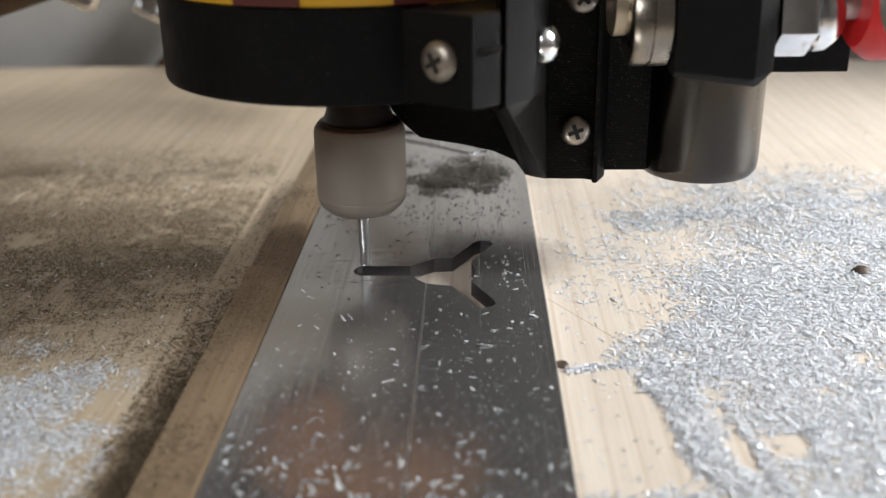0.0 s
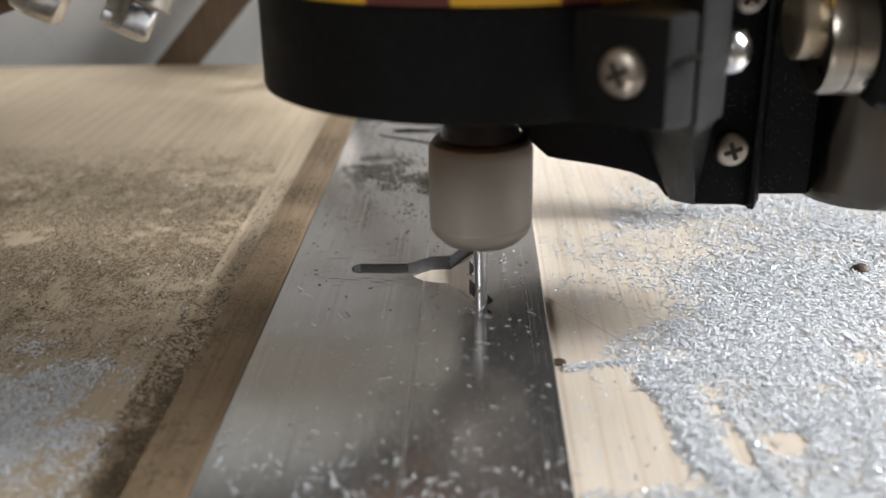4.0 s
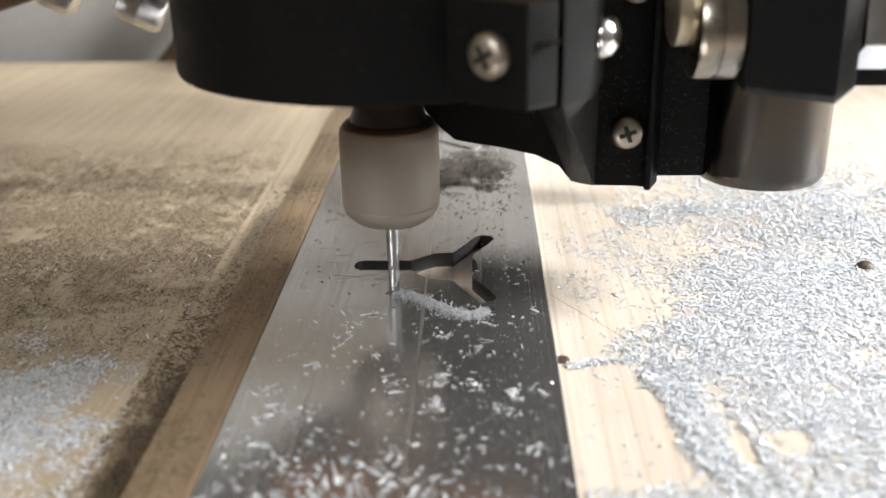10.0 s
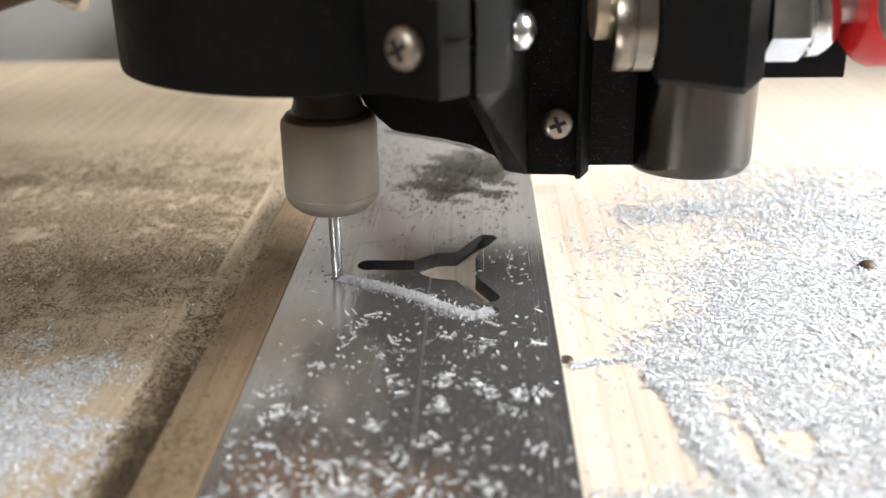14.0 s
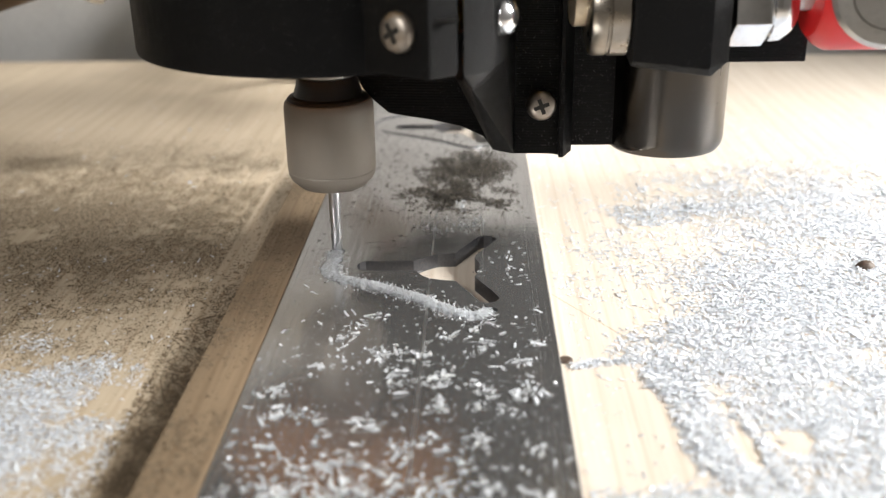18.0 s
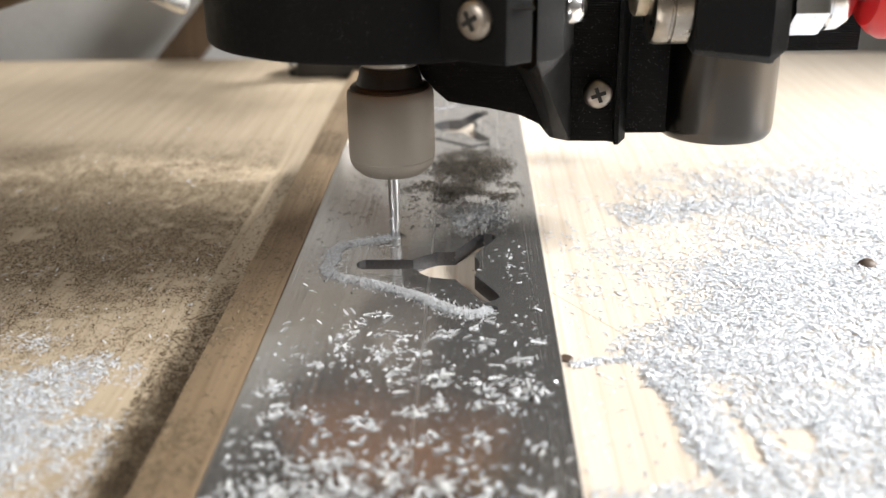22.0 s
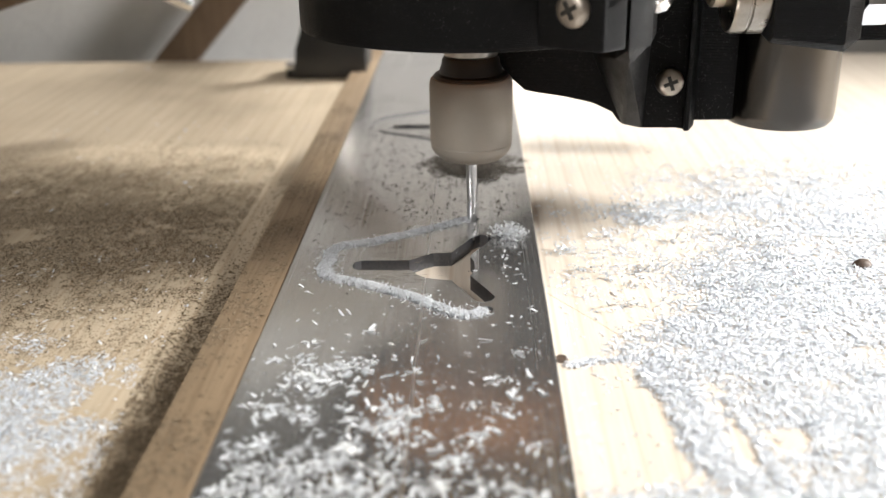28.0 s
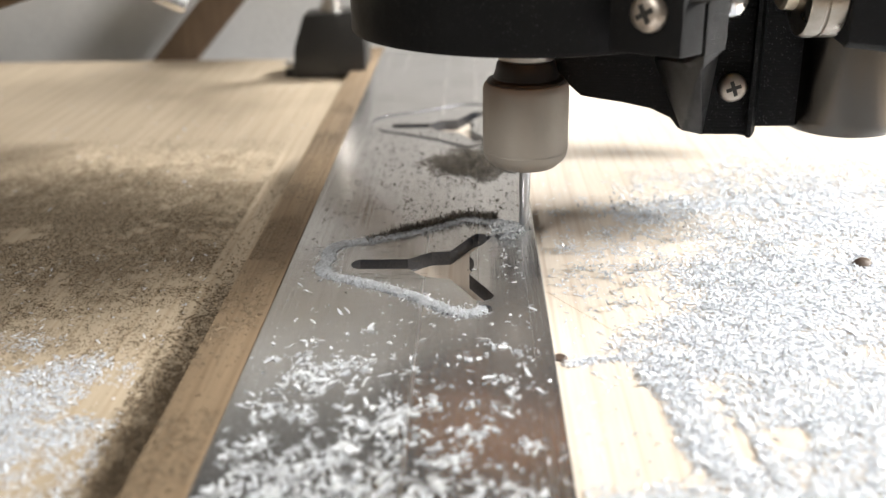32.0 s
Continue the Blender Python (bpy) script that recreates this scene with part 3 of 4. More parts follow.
# ---------------------------------------------------------------- the cross slide, which does not plunge
SLIDE = thing("cross_slide", "black bolted slide block with bearing, nut and red cap", "machine slide")
part("block", hull([(55, -23.5, 46.6), (67.6, -24.8, 45.4), (71.2, -22.6, 46.4), (55, -22.8, 80), (67.6, -24.8, 80), (71.2, -22.0, 80), (55, -6, 46.8), (72.0, -6, 47.4), (55, -6, 80), (72.0, -6, 80), (55, -21.5, 45.4), (68.4, -22.8, 43.8), (71.0, -20, 45.0)], 0.35), BLACK, SLIDE, "black printed block")
part("bearing", turned([(0, 47.9), (6.0, 47.9), (7.6, 48.4), (8.0, 49.2), (8.0, 51.0), (7.7, 51.2), (7.7, 51.5), (8.0, 51.7), (8.0, 54.6), (7.4, 55.1), (0, 55.1)], 48, aim((0, -14.5, 54.0), (1, 0, 0))), BEARING, SLIDE, "worn steel bearing")
part("spacer", turned([(0, 45.4), (5.0, 45.4), (5.6, 45.9), (5.6, 48), (0, 48)], 36, aim((0, -12.0, 56.2), (1, 0, 0))), BRASS, SLIDE, "dull brass spacer")


def hex_nut(at, axis, across, thick, turn=0.0):
    r = across / math.sqrt(3)
    bm = prism([(r * math.cos(radians(60 * k) + turn), r * math.sin(radians(60 * k) + turn)) for k in range(6)], 0, thick, "z", 0.0)
    soften(bm, across * 0.06, 2, 30)
    bm.transform(aim(at, axis))
    return bm


def domed_nut(at, axis, across, thick, turn=0.0):
    """A hexagon whose far end is turned down to a rounded crown."""
    r = across / math.sqrt(3)
    bm = prism([(r * math.cos(radians(60 * k) + turn), r * math.sin(radians(60 * k) + turn)) for k in range(6)], 0, thick, "z", 0.0)
    top = [v for v in bm.verts if v.co.z > thick * 0.5]
    bmesh.ops.bevel(bm, geom=[e for e in bm.edges if all(v in top for v in e.verts)], offset=across * 0.17, segments=4, affect="EDGES", profile=0.55)
    soften(bm, across * 0.04, 2, 30)
    bm.transform(aim(at, axis))
    return bm


part("hex_nut", hex_nut((72.2, -14.5, 54.6), (1, 0, 0), 12.8, 6.2, 0.35), CHROME, SLIDE, "chrome hexagon nut")
part("nut_collar", turned([(0, 78.2), (6.0, 78.2), (6.6, 78.8), (6.5, 80.7), (5.6, 82.2), (4.4, 83.2), (0, 83.2)], 40, aim((0, -14.5, 54.6), (1, 0, 0))), CHROME, SLIDE)
part("back_plate", box((69, -8.5, 43.2), (88.6, -3.5, 78), 0.3), BLACK, SLIDE)
part("red_cap", turned([(0, 86.0), (8.0, 86.0), (9.6, 87.5), (10.4, 89), (10.4, 99), (9.6, 100), (0, 100)], 48, aim((0, -14.5, 57.0), (1, 0, 0))), RED, SLIDE, "red plastic cap")
part("steel_end", turned([(0, -6), (8.6, -6), (9.0, -5.4), (9.0, 3.2), (8.2, 4.2), (6.0, 4.4), (5.6, 4.0), (0, 4.0)], 48, aim((96.0, -23.0, 57.5), (-0.25, -0.96, 0.1))), STEEL, SLIDE, "scuffed steel fitting")
part("cap_stem", turned([(0, 83), (3.2, 83), (3.2, 87), (0, 87)], 24, aim((0, -14.5, 56.5), (1, 0, 0))), STEEL, SLIDE)
part("carriage_plate", box((-28, 9.4, 47), (100, 17, 175), 1.0), BLACK, SLIDE)

part("carriage_back", prism([(-5, 33), (16, 21), (84, 21), (84, 108), (-5, 108)], 54, 61.5, "y", 0.6), BLACK, SLIDE, "black plate behind the head")
part("carriage_web", box((20, 17, 112), (60, 54, 170), 0.8), BLACK, SLIDE)

# ---------------------------------------------------------------- the gantry that carries the head
GANTRY = thing("gantry", "router gantry beam with hanging bolts and hexagon nuts", "gantry")
part("beam", box((-380, 17.6, 108), (124, 62, 172), 2), BLACK, GANTRY)
# unseen beam, added to shadow the board and darken the bar's reflections
part("shade_beam", box((-380, 62.5, 54), (124, 104, 107.6), 2), RAIL, GANTRY, "unseen satin aluminium beam added to block light")
part("hanger_plate", box((-126, 104.4, 62), (-56, 112, 150), 1.5), BLACK, GANTRY)
for at, tip in (((-76.0, 101.8, 42.0), (-0.42, -0.25, -0.87)), ((-95.5, 93.7, 48.0), (-0.46, -0.2, -0.86))):
    m = aim(at, tip)
    bolt = part("hanging_bolt", turned([(0, -62), (3.4, -62), (3.4, 1.0), (2.8, 2.0), (0, 2.0)], 24, m), STEEL, GANTRY, "zinc bolt")
    part("domed_nut", domed_nut(at, tip, 12.4, 9.4, 0.4), CHROME, bolt, "bright rounded hexagon nut")
    part("washer", turned([(3.5, -4.6), (8.6, -4.6), (9.0, -4.0), (9.0, -0.4), (8.6, 0), (3.5, 0)], 36, m), STEEL, bolt)
    part("upper_washer", turned([(3.5, -9.6), (8.2, -9.6), (8.4, -9.2), (8.4, -5.1), (8.0, -4.7), (3.5, -4.7)], 36, m), STEEL, bolt)
part("strut", turned([(0, 0), (6.2, 0), (6.2, 90), (0, 90)], 28, aim((-180, 112, 24.8), (0.957, 0, 0.29))), UMBER, GANTRY, "dull brown strut")

# ---------------------------------------------------------------- the clamp foot at the board's far edge
foot = thing("clamp_post", "black clamp block with a steel rod at the board's far edge", "clamp")
foot.location = (-41 * MM, 207 * MM, BOARD_TOP * MM)
part("clamp_block", hull([(-14, -11, 0), (13, -11, 0), (-14, 12, 0), (13, 12, 0), (-13.4, -10.6, 11), (13, -10.6, 12), (-13.4, 11, 11), (13, 11, 12), (-9.5, -8, 23), (11, -8, 24), (-9.5, 8, 23), (11, 8, 24)], 0.8), DARK, foot)
part("side_lip", box((-17.5, -9, 0), (-13.6, 3, 3.4), 0.5), DARK, foot)
part("bolt_head", turned([(0, 0), (2.6, 0), (2.6, 1.6), (2.0, 2.2), (0, 2.3)], 24, aim((-15.6, -6.0, 3.4), (0, -0.1, 1))), CHROME, foot, "small bright bolt head")
part("rod", turned([(0, 23), (4.4, 23), (4.4, 25.5), (3.4, 26), (3.4, 46), (0, 46)], 24), STEEL, foot)
# ---------------------------------------------------------------- swarf
def flakes(rows, seed):
    """Many thin curled chips in one mesh. Rows: x, y, z, length, width, heading, tilt (millimetres, radians)."""
    r = np.random.RandomState(seed)
    rows = np.asarray(rows, float)
    n = len(rows)
    shape = np.array([(-0.5, -0.5, 0.0), (-0.5, 0.5, 0.05), (0.0, -0.5, 0.32), (0.0, 0.5, 0.26), (0.5, -0.42, 0.02), (0.5, 0.42, 0.0)])
    P = np.repeat(shape[None], n, 0) * (1 + r.uniform(-0.25, 0.25, (n, 6, 3)))
    for ends in ((0, 1), (4, 5)):
        P[:, ends, 1] *= r.uniform(0.45, 1.1, (n, 1))
    P[:, :, 1] += P[:, :, 0] ** 2 * r.normal(0, 0.4, (n, 1))
    P[:, :, 0] *= rows[:, 3:4]
    P[:, :, 1] *= rows[:, 4:5]
    P[:, :, 2] *= rows[:, 4:5] * r.uniform(0.2, 0.9, (n, 1))
    ct, st = np.cos(rows[:, 6])[:, None], np.sin(rows[:, 6])[:, None]
    x, z = P[:, :, 0] * ct - P[:, :, 2] * st, P[:, :, 0] * st + P[:, :, 2] * ct
    roll = r.normal(0, 0.17, (n, 1))
    y, z = P[:, :, 1] * np.cos(roll) - z * np.sin(roll), P[:, :, 1] * np.sin(roll) + z * np.cos(roll)
    z -= z.min(1, keepdims=True)
    ca, sa = np.cos(rows[:, 5])[:, None], np.sin(rows[:, 5])[:, None]
    X, Y = x * ca - y * sa + rows[:, 0:1], x * sa + y * ca + rows[:, 1:2]
    V = np.stack([X, Y, z + rows[:, 2:3]], 2).reshape(-1, 3) * MM
    base = (np.arange(n) * 6)[:, None]
    F = np.concatenate([base + np.array([0, 2, 3, 1]), base + np.array([2, 4, 5, 3])], 0)
    return V, F


def flake_object(name, rows, seed, material, parent=None):
    V, F = flakes(rows, seed)
    me = bpy.data.meshes.new(name)
    me.from_pydata(V.tolist(), [], F.tolist())
    me.materials.append(material)
    ob = new(name, me)
    ob.parent = parent
    return ob


def bumpy(x, y, scale, seed=0.0):
    return noise.fractal(Vector((x * scale + seed, y * scale - seed, seed)), 1.0, 2.0, 4)


def scatter(count, lo, hi, density, z, size, seed, pile=0.0):
    r = random.Random(seed)
    rows = []
    while len(rows) < count:
        x, y = r.uniform(lo[0], hi[0]), r.uniform(lo[1], hi[1])
        d = density(x, y)
        if r.random() < d:
            s = min(2.4, math.exp(r.gauss(-0.1, 0.45)))
            rows.append((x, y, z + pile * max(0, d - 0.3) * r.random(), size * s, size * 0.32 * r.uniform(0.5, 1.6), r.uniform(0, 6.283), r.gauss(0, 0.18)))
    return rows


def blob(x, y, cx, cy, rx, ry):
    return max(0.0, 1.25 - math.hypot((x - cx) / rx, (y - cy) / ry))


def strip(x, y, ax, ay, bx, by, half):
    """One on a straight strip, falling to nothing at its sides."""
    ux, uy = bx - ax, by - ay
    k = max(0.0, min(1.0, ((x - ax) * ux + (y - ay) * uy) / (ux * ux + uy * uy)))
    return max(0.0, 1.25 - math.hypot(x - ax - k * ux, y - ay - k * uy) / half)


def right_density(x, y):
    d = max(1.25 * blob(x, y, 63, -20, 26, 15), 1.2 * blob(x, y, 74, 4, 24, 24), 1.2 * strip(x, y, 42, -27, 47, -55, 4.5), 1.3 * blob(x, y, 62, -70, 44, 13),
            1.1 * blob(x, y, 80, -44, 34, 26), 1.0 * strip(x, y, 51, -36, 54, -62, 1.6), 0.8 * blob(x, y, 104, 32, 44, 34), 0.55 * strip(x, y, 50, 48, 110, 62, 9),
            0.7 * strip(x, y, 27, -25, 40, -22, 1.5), 0.9 * blob(x, y, 125, -20, 40, 60), 0.17 * blob(x, y, 45, 20, 26, 40), 0.16 * blob(x, y, 60, 50, 40, 30), 0.36 * blob(x, y, 92, 62, 50, 34))
    d *= 0.9 + 0.55 * bumpy(x, y, 0.09, 3.0) + 0.45 * bumpy(x, y, 0.33, 9.0)
    d -= 1.1 * blob(x, y, 31, -42, 9, 14) + 1.0 * blob(x, y, 49.5, -50, 2.0, 5) + 0.9 * blob(x, y, 57.5, -47, 3.6, 4) + 0.5 * blob(x, y, 80, -23, 7, 4) + 0.4 * blob(x, y, 66, -51, 4, 4)
    return min(1.0, max(0.010, 1.5 * d - 0.12))


chips_right = flake_object("swarf", scatter(135000, (26, -90), (170, 150), right_density, BOARD_TOP, 0.92, 11, 0.5), 1, CHIP)
tagged(chips_right, "drift of bright aluminium chips on pale wood", "swarf", kind="stuff")


def left_density(x, y):
    d = 1.0 * blob(x, y, -74, -52, 34, 34) + 0.5 * blob(x, y, -58, -34, 14, 20) + 0.35 * blob(x, y, -110, -20, 40, 30)
    d *= 0.75 + 1.1 * bumpy(x, y, 0.07, 21.0) + 0.3 * bumpy(x, y, 0.3, 5.0)
    return min(0.8, max(0.004, d - 0.1))


chips_left = flake_object("swarf", scatter(29000, (-150, -80), (-41, 30), left_density, BOARD_TOP, 0.7, 12, 0.15), 2, CHIP)
tagged(chips_left, "loose bright chips strewn over the wooden board", "swarf", kind="stuff")


def grit_density(x, y):
    # the strip term thickens the grit to deepen the lath's shadow
    d = 1.3 * blob(x, y, -85, 42, 105, 64) + 2.2 * strip(x, y, -38, -95, -38, 40, 4.2)
    d *= 0.85 + 0.9 * bumpy(x, y, 0.07, 31.0) + 0.8 * bumpy(x, y, 0.3, 2.0)
    return min(1.0, max(0.004, d - 0.05))


grit = flake_object("grit", scatter(170000, (-190, -80), (-42, 150), grit_density, BOARD_TOP, 0.36, 13, 0.05), 3, GRIT)
tagged(grit, "dark dusty grit spread over the wooden board", "grit", kind="stuff")
far_chips = flake_object("swarf", [(r_.uniform(-165, -38), r_.uniform(50, 225), BOARD_TOP, r_.uniform(0.6, 1.7), r_.uniform(0.3, 0.8), r_.uniform(0, 6.28), r_.gauss(0, 0.3)) for r_ in [random.Random(95)] for _ in range(90)], 20, CHIP)
tagged(far_chips, "few bright chips scattered over the board's far end", "swarf", kind="stuff")
# grit laid extra thick with a soft edge, painting the lath's shadow darker
lee_shade_grit = flake_object("grit", scatter(9000, (-43.5, -85), (-34.0, 80), lambda x, y: max(0.0, min(1.0, (x + 43.5) / 6.5)) * (1.0 if y < -45 else max(0.08, 1.0 - (y + 45) / 75)) * (0.7 + 0.6 * bumpy(x, y, 0.2, 6.0)), BOARD_TOP, 0.6, 15, 0.5), 5, GRIT)
tagged(lee_shade_grit, "dark grit deepening the shade along the foot of the wooden strip", "grit", kind="stuff")
lath_grit = flake_object("grit", scatter(4200, (-33.6, -80), (-25.6, 150), lambda x, y: max(0.05, 0.5 + bumpy(x, y, 0.05, 4.0) - 0.003 * abs(y - 20)), -0.09, 0.6, 14), 4, GRIT)
tagged(lath_grit, "dark grit lying on the wooden strip", "grit", kind="stuff")
def bar_density(x, y):
    return min(1.0, 0.03 + 0.9 * blob(x, y, -2, -72, 40, 22) * (0.6 + 0.9 * bumpy(x, y, 0.1, 7.0)) + 0.06 * (y < -8))


dust = flake_object("dust", [(r_.uniform(-24, 24), min(30.0, r_.gauss(-64, 30)), 0.02, r_.uniform(0.08, 0.28), r_.uniform(0.06, 0.14), r_.uniform(0, 6.28), 0.0) for r_ in [random.Random(91)] for _ in range(3200)], 8, FRESH)
tagged(dust, "fine bright metal dust on the bar", "dust", kind="stuff")
on_bar = flake_object("swarf", scatter(480, (-24.4, -85), (24.4, 10), bar_density, 0.02, 0.95, 16, 0.1), 6, FRESH)
tagged(on_bar, "scattered aluminium chips lying on the bar", "swarf", kind="stuff")


def pile_density(x, y):
    return min(1.0, max(0.0, 1.3 * blob(x, y, 10.5, 77, 10, 15) * (0.75 + 1.1 * bumpy(x, y, 0.10, 13.0)) - 0.1) + 0.02 * (y < 120))


def drift_density(x, y):
    return min(1.0, max(0.0, 1.2 * blob(x, y, 5, 67, 13, 11) * (0.65 + 1.3 * bumpy(x, y, 0.14, 17.0)) - 0.1))


# these heaps are ordinary chips; their darkness is shade put into the colour
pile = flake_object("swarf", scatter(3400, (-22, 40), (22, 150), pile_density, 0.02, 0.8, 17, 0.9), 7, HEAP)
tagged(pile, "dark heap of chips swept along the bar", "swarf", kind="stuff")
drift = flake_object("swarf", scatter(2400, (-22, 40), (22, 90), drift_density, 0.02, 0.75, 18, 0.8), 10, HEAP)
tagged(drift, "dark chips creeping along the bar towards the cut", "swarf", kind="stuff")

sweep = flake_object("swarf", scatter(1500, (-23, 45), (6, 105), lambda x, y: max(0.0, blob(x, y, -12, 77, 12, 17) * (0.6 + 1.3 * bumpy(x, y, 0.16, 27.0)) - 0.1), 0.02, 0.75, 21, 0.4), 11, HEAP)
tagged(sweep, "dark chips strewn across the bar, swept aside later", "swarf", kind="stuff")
specks = flake_object("grit", [(r_.uniform(-23, 23), r_.uniform(-4, 110) if r_.random() < 0.4 else r_.gauss(38, 14), 0.02, r_.uniform(0.25, 0.9), r_.uniform(0.15, 0.4), r_.uniform(0, 6.28), 0.1)
                       for r_ in [random.Random(92)] for _ in range(200)], 9, HEAP)
tagged(specks, "dark specks of grit on the bar", "grit", kind="stuff")

scores = flake_object("scratch_marks", [(r_.gauss(-6, 6), r_.gauss(16, 4) if r_.random() < 0.6 else r_.gauss(4.5, 1.6), 0.01, r_.uniform(0.6, 3.4), r_.uniform(0.05, 0.12), r_.gauss(0, 0.12), 0.0)
                                        for r_ in [random.Random(94)] for _ in range(60)], 19, HEAP)
tagged(scores, "thin dark scratches on the bar round the cutout", "scratches", kind="stuff")

# chips that the cutter throws out: they lie in the metal until it reaches them
moving = []
r = random.Random(77)
for i in range(0, len(cut) - 1, 2):
    rows = []
    for k in range(210):
        q = min(len(cut) - 1, i + r.random() * 2)
        a = int(q)
        c = cut[a] + (cut[min(a + 1, len(cut) - 1)] - cut[a]) * (q - a)
        across = r.uniform(-1, 1) if k < 175 else r.gauss(0, 1.0)
        nrm = np.array([-cut_dir[a][1], cut_dir[a][0]])
        c = c + nrm * across * 1.45
        lie = math.atan2(nrm[1], nrm[0]) + 0.5 + r.gauss(0, 0.5)
        crown = 0.75 * math.sqrt(max(0.0, 1 - (across / 1.05) ** 2))
        up = 2.70 + crown * (0.5 + 0.5 * r.random()) if abs(across) < 1.05 else 3.02
        rows.append((c[0], c[1], up, r.uniform(0.3, 0.7), r.uniform(0.12, 0.24), lie, r.gauss(0, 0.35)))
    ob = flake_object("swarf_line", rows, 100 + i, FRESH, bar)
    tagged(ob, kind="stuff")
    moving.append((ob, float(cut_time[i])))

# curls that stand up along the far leg once cut, their shade painted dark
bristles = []
for i in range(0, len(cut) - 1, 2):
    t = float(cut_time[i])
    if t < 20.2 or t > 29.5:
        continue
    full = min(1.0, (t - 20.0) / 3.0)
    rows = []
    for k in range(int(14 + 95 * full)):
        c = cut[i] + (cut[min(i + 2, len(cut) - 1)] - cut[i]) * r.random()
        nrm = np.array([-cut_dir[i][1], cut_dir[i][0]])
        c = c + nrm * r.gauss(0.5, 0.6) * (1 if nrm[1] > 0 else -1)
        rows.append((c[0], c[1], 3.0 + 0.9 * r.random() * full, r.uniform(0.6, 1.9), r.uniform(0.12, 0.3), r.uniform(0, 6.28), r.gauss(0.2, 0.5)))
    ob = flake_object("shaded_curls", rows, 700 + i, HEAP, bar)
    tagged(ob, kind="stuff")
    bristles.append((ob, max(t + 1.0, 27.6)))


def first_rest(r):
    """Where a chip first comes down on the bar."""
    if r.random() < 0.42:
        x, y = r.uniform(-22, 22), -11 - 34 * r.random() ** 0.8
    else:
        x, y = r.gauss(-8, 12), -66 + 24 * r.random() ** 1.6
    return (x if abs(x) < 23 else r.uniform(-23, 23)), y


def last_rest(x, y, r):
    """Where it is once the loose chips have been blown together."""
    if y < -42 or (y < -32 and r.random() < 0.35):
        return x, y
    w = r.random()
    if w < 0.45:
        return max(-22.0, r.gauss(-11.5, 4.2)), r.gauss(-33, 4.0)
    if w < 0.85:
        return r.uniform(-21, 3), r.uniform(-60, -38)
    return r.uniform(-20, 22), -66 + 10 * r.random()


flying = []
for i in range(420):
    k = r.randrange(2, len(cut) - 1)
    clump = i >= 290
    n = 12 if clump else 1
    rows = [(r.gauss(0, 1.1) * clump, r.gauss(0, 0.9) * clump, 0.03, r.uniform(0.5, 1.0) * r.choice((0.4, 0.8, 1, 1.6, 2.4)), r.choice((0.15, 0.25, 0.4, 0.7)) * r.uniform(0.7, 1.2), r.gauss(0.25, 0.8), r.gauss(0, 0.12)) for _ in range(n)]
    ob = flake_object("swarf_clump" if clump else "metal_chip", rows, 400 + i, FRESH)
    if clump:
        tagged(ob, "small clump of bright chips on the bar", "swarf", kind="stuff")
    else:
        tagged(ob, "bright chip thrown from the cut onto the bar", "metal chip", "chips thrown by the cutter")
    here = first_rest(r)
    flying.append((ob, float(cut_time[k]), (float(cut[k][0]), float(cut[k][1]), -1.8), here, last_rest(*here, r)))

# a loose bank of fresh chips beside the far leg of the cut, later pushed to the groove's end
bank = []
for i in range(90):
    k = int(np.argmin(np.abs(cut_time - r.uniform(17.5, 24.5))))
    rows = [(r.gauss(0, 1.2), r.gauss(0, 1.1), 0.03 + 1.5 * r.random() ** 2, r.uniform(0.4, 1.2), r.uniform(0.2, 0.5), r.uniform(0, 6.28), r.gauss(0, 0.5)) for _ in range(26)]
    ob = flake_object("swarf_clump", rows, 900 + i, FRESH)
    tagged(ob, "loose bluish-white chips heaped beside the groove", "swarf", kind="stuff")
    here = (r.gauss(10.5, 3.0), r.gauss(37.0, 4.0))
    there = (r.gauss(19.0, 1.2), r.gauss(27.0, 2.8)) if i % 4 == 0 else (r.uniform(28, 80), r.uniform(-5, 60))
    bank.append((ob, float(cut_time[k]), (float(cut[k][0]), float(cut[k][1]), -2.2), here, there))
beside = flake_object("swarf", [(r.gauss(18.5, 1.8), r.gauss(12, 7), 0.02, r.uniform(0.4, 1.1), r.uniform(0.15, 0.4), r.uniform(0, 6.28), r.gauss(0, 0.15)) for _ in range(42)], 31, FRESH)
tagged(beside, "few bright chips beside the cutout", "swarf", kind="stuff")


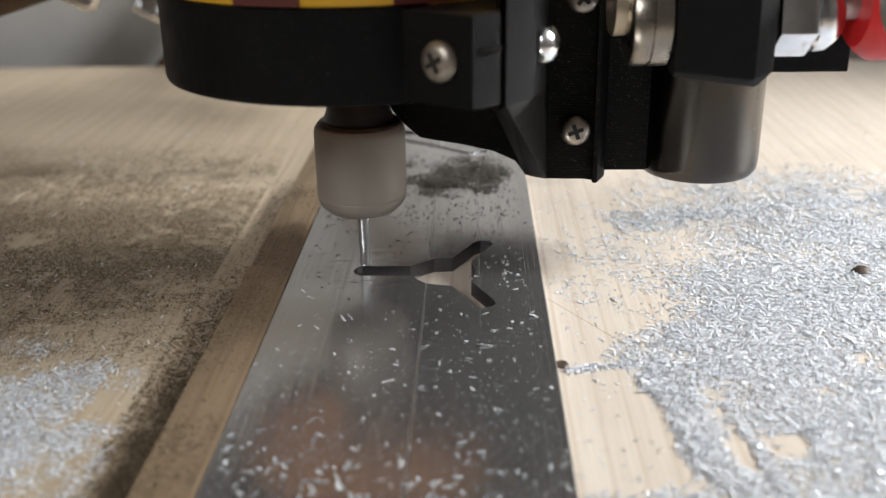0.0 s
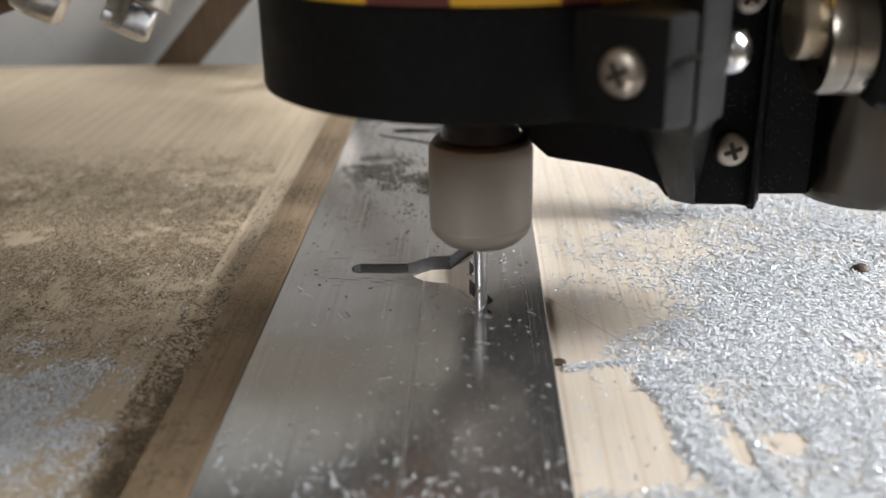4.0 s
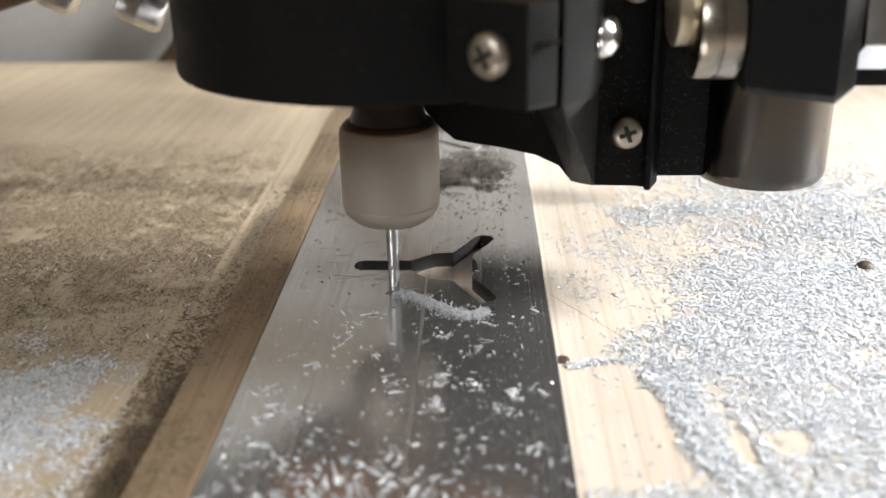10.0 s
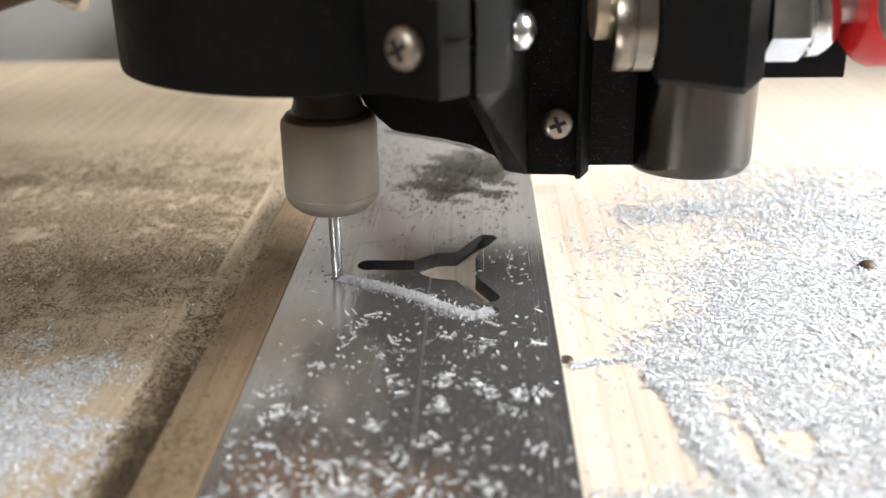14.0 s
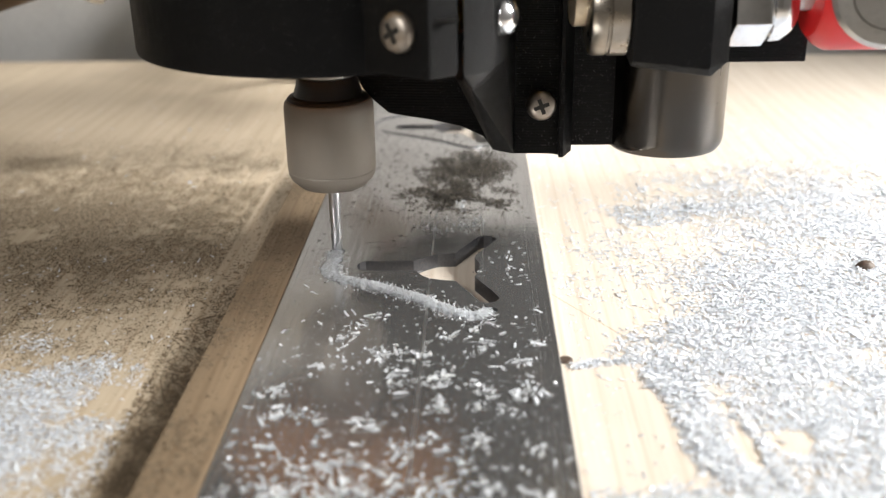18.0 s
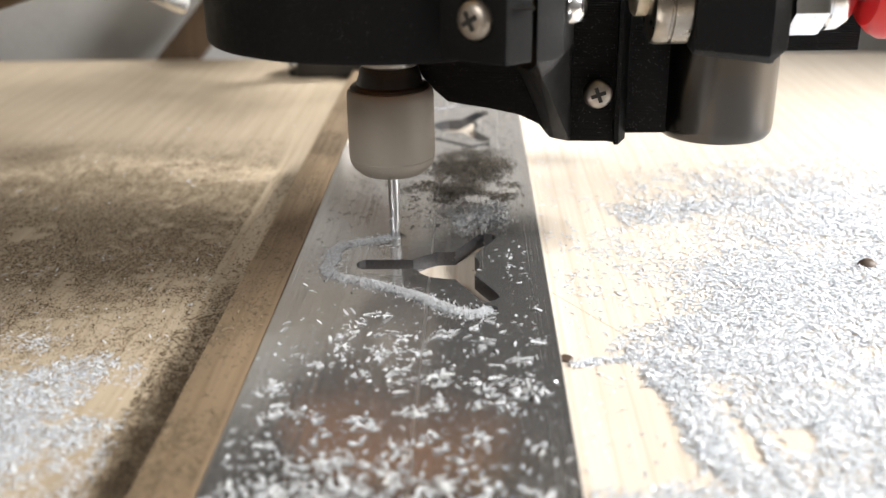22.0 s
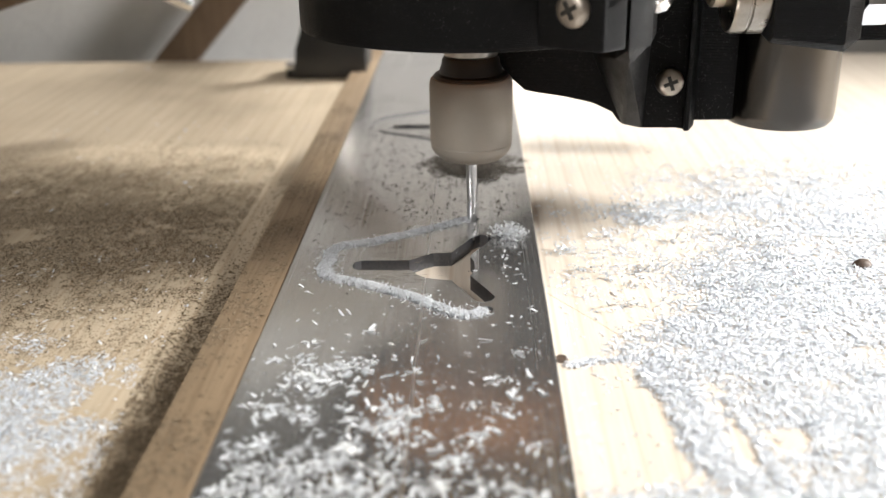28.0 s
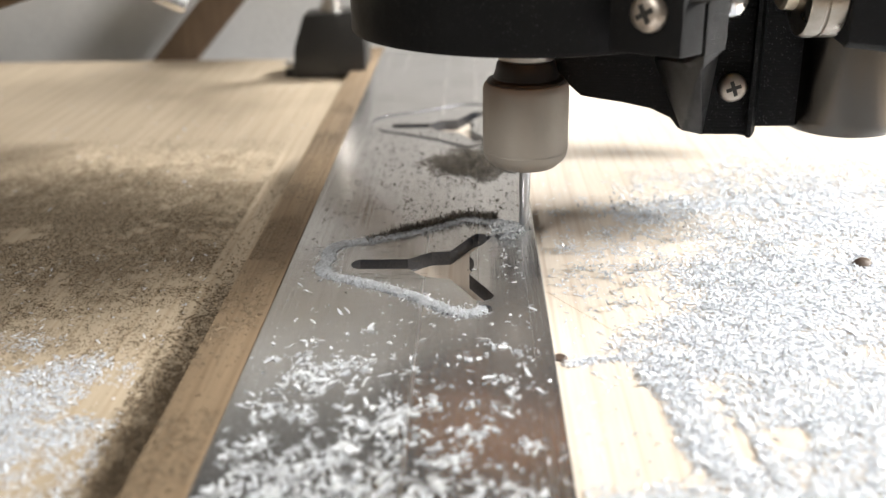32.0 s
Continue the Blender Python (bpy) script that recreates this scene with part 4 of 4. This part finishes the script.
# ---------------------------------------------------------------- what moves
def motions():
    walk(HEAD, [(t, pose(x * MM, y * MM, z * MM)) for t, x, y, z in CARRIAGE_ROWS])
    walk(drift, [(t, pose(x * MM, y * MM, 0)) for t, x, y in ((0.0, 0, 0), (9.0, 0, -1.5), (13.0, 1, -6), (17.0, 2, -13), (20.0, 2, -14), (22.5, 4, -8), (25.0, 7, 7), (28.0, 7, 11), (32.0, 7, 11))])
    walk(sweep, [(t, pose(x * MM, y * MM, 0)) for t, x, y in ((0.0, 0, 0), (8.8, 0, 0), (10.0, 4, 0), (12.6, 15, -2), (17.0, 18, -6), (20.0, 18, -6), (25.0, 24, 4), (32.0, 24, 4))])
    walk(SLIDE, [(t, pose(x * MM, y * MM, -3.0 * MM)) for t, x, y, z in CARRIAGE_ROWS])
    walk(GANTRY, [(t, pose(0, y * MM, 0)) for t, x, y, z in CARRIAGE_ROWS])
    for ob, a, b in stock:
        t = max(0.1, a - 0.25)
        walk(ob, [(0.0, pose(0, 0, 0)), (t, pose(0, 0, 0)), (t + 0.2, pose(0, 0, -1.4 * MM)), (32.2, pose(0, 0, -1.4 * MM))])
    for ob, t in moving:
        sunk = pose(0, 0, -2.0 * MM)
        walk(ob, [(0.0, sunk), (t, sunk), (t + 0.35, pose(0, 0, 0)), (32.8, pose(0, 0, 0))])
    spin = random.Random(3)
    for ob, t, a, b, c in flying:
        turn = spin.uniform(-80, 80)
        mid = [(a[i] * 0.5 + b[i] * 0.5) * MM for i in range(2)]
        at = pose(a[0] * MM, a[1] * MM, a[2] * MM)
        rest = pose(b[0] * MM, b[1] * MM, 0, 0, 0, turn)
        rows = [(0.0, at), (t, at), (t + 0.1, pose(mid[0], mid[1], 0.004, 20, 10, turn * 0.5)), (t + 0.2, rest)]
        if b != c and t < 25.2:
            blow = spin.uniform(25.6, 27.3)
            rest2 = pose(c[0] * MM, c[1] * MM, 0, 0, 0, turn + 30)
            rows += [(blow, rest), (blow + 0.15, rest2), (33.0, rest2)]
        else:
            rows.append((33.0, rest))
        walk(ob, rows)
    for ob, t, a, b, c in bank:
        at, rest = pose(a[0] * MM, a[1] * MM, a[2] * MM), pose(b[0] * MM, b[1] * MM, 0)
        away = pose(c[0] * MM, c[1] * MM, 0 if c[0] < 25 else BOARD_TOP * MM, 0, 0, 20)
        blow = spin.uniform(25.7, 27.3)
        over = pose((b[0] + c[0]) / 2 * MM, (b[1] + c[1]) / 2 * MM, 0.003, 8, 0, 10)
        walk(ob, [(0.0, at), (t, at), (t + 0.2, rest), (blow, rest), (blow + 0.1, over), (blow + 0.2, away), (33.0, away)])
    for ob, t in bristles:
        low = pose(0, 0, -2.4 * MM)
        walk(ob, [(0.0, low), (t, low), (t + 1.2, pose(0, 0, 0)), (34.0, pose(0, 0, 0))])


motions()
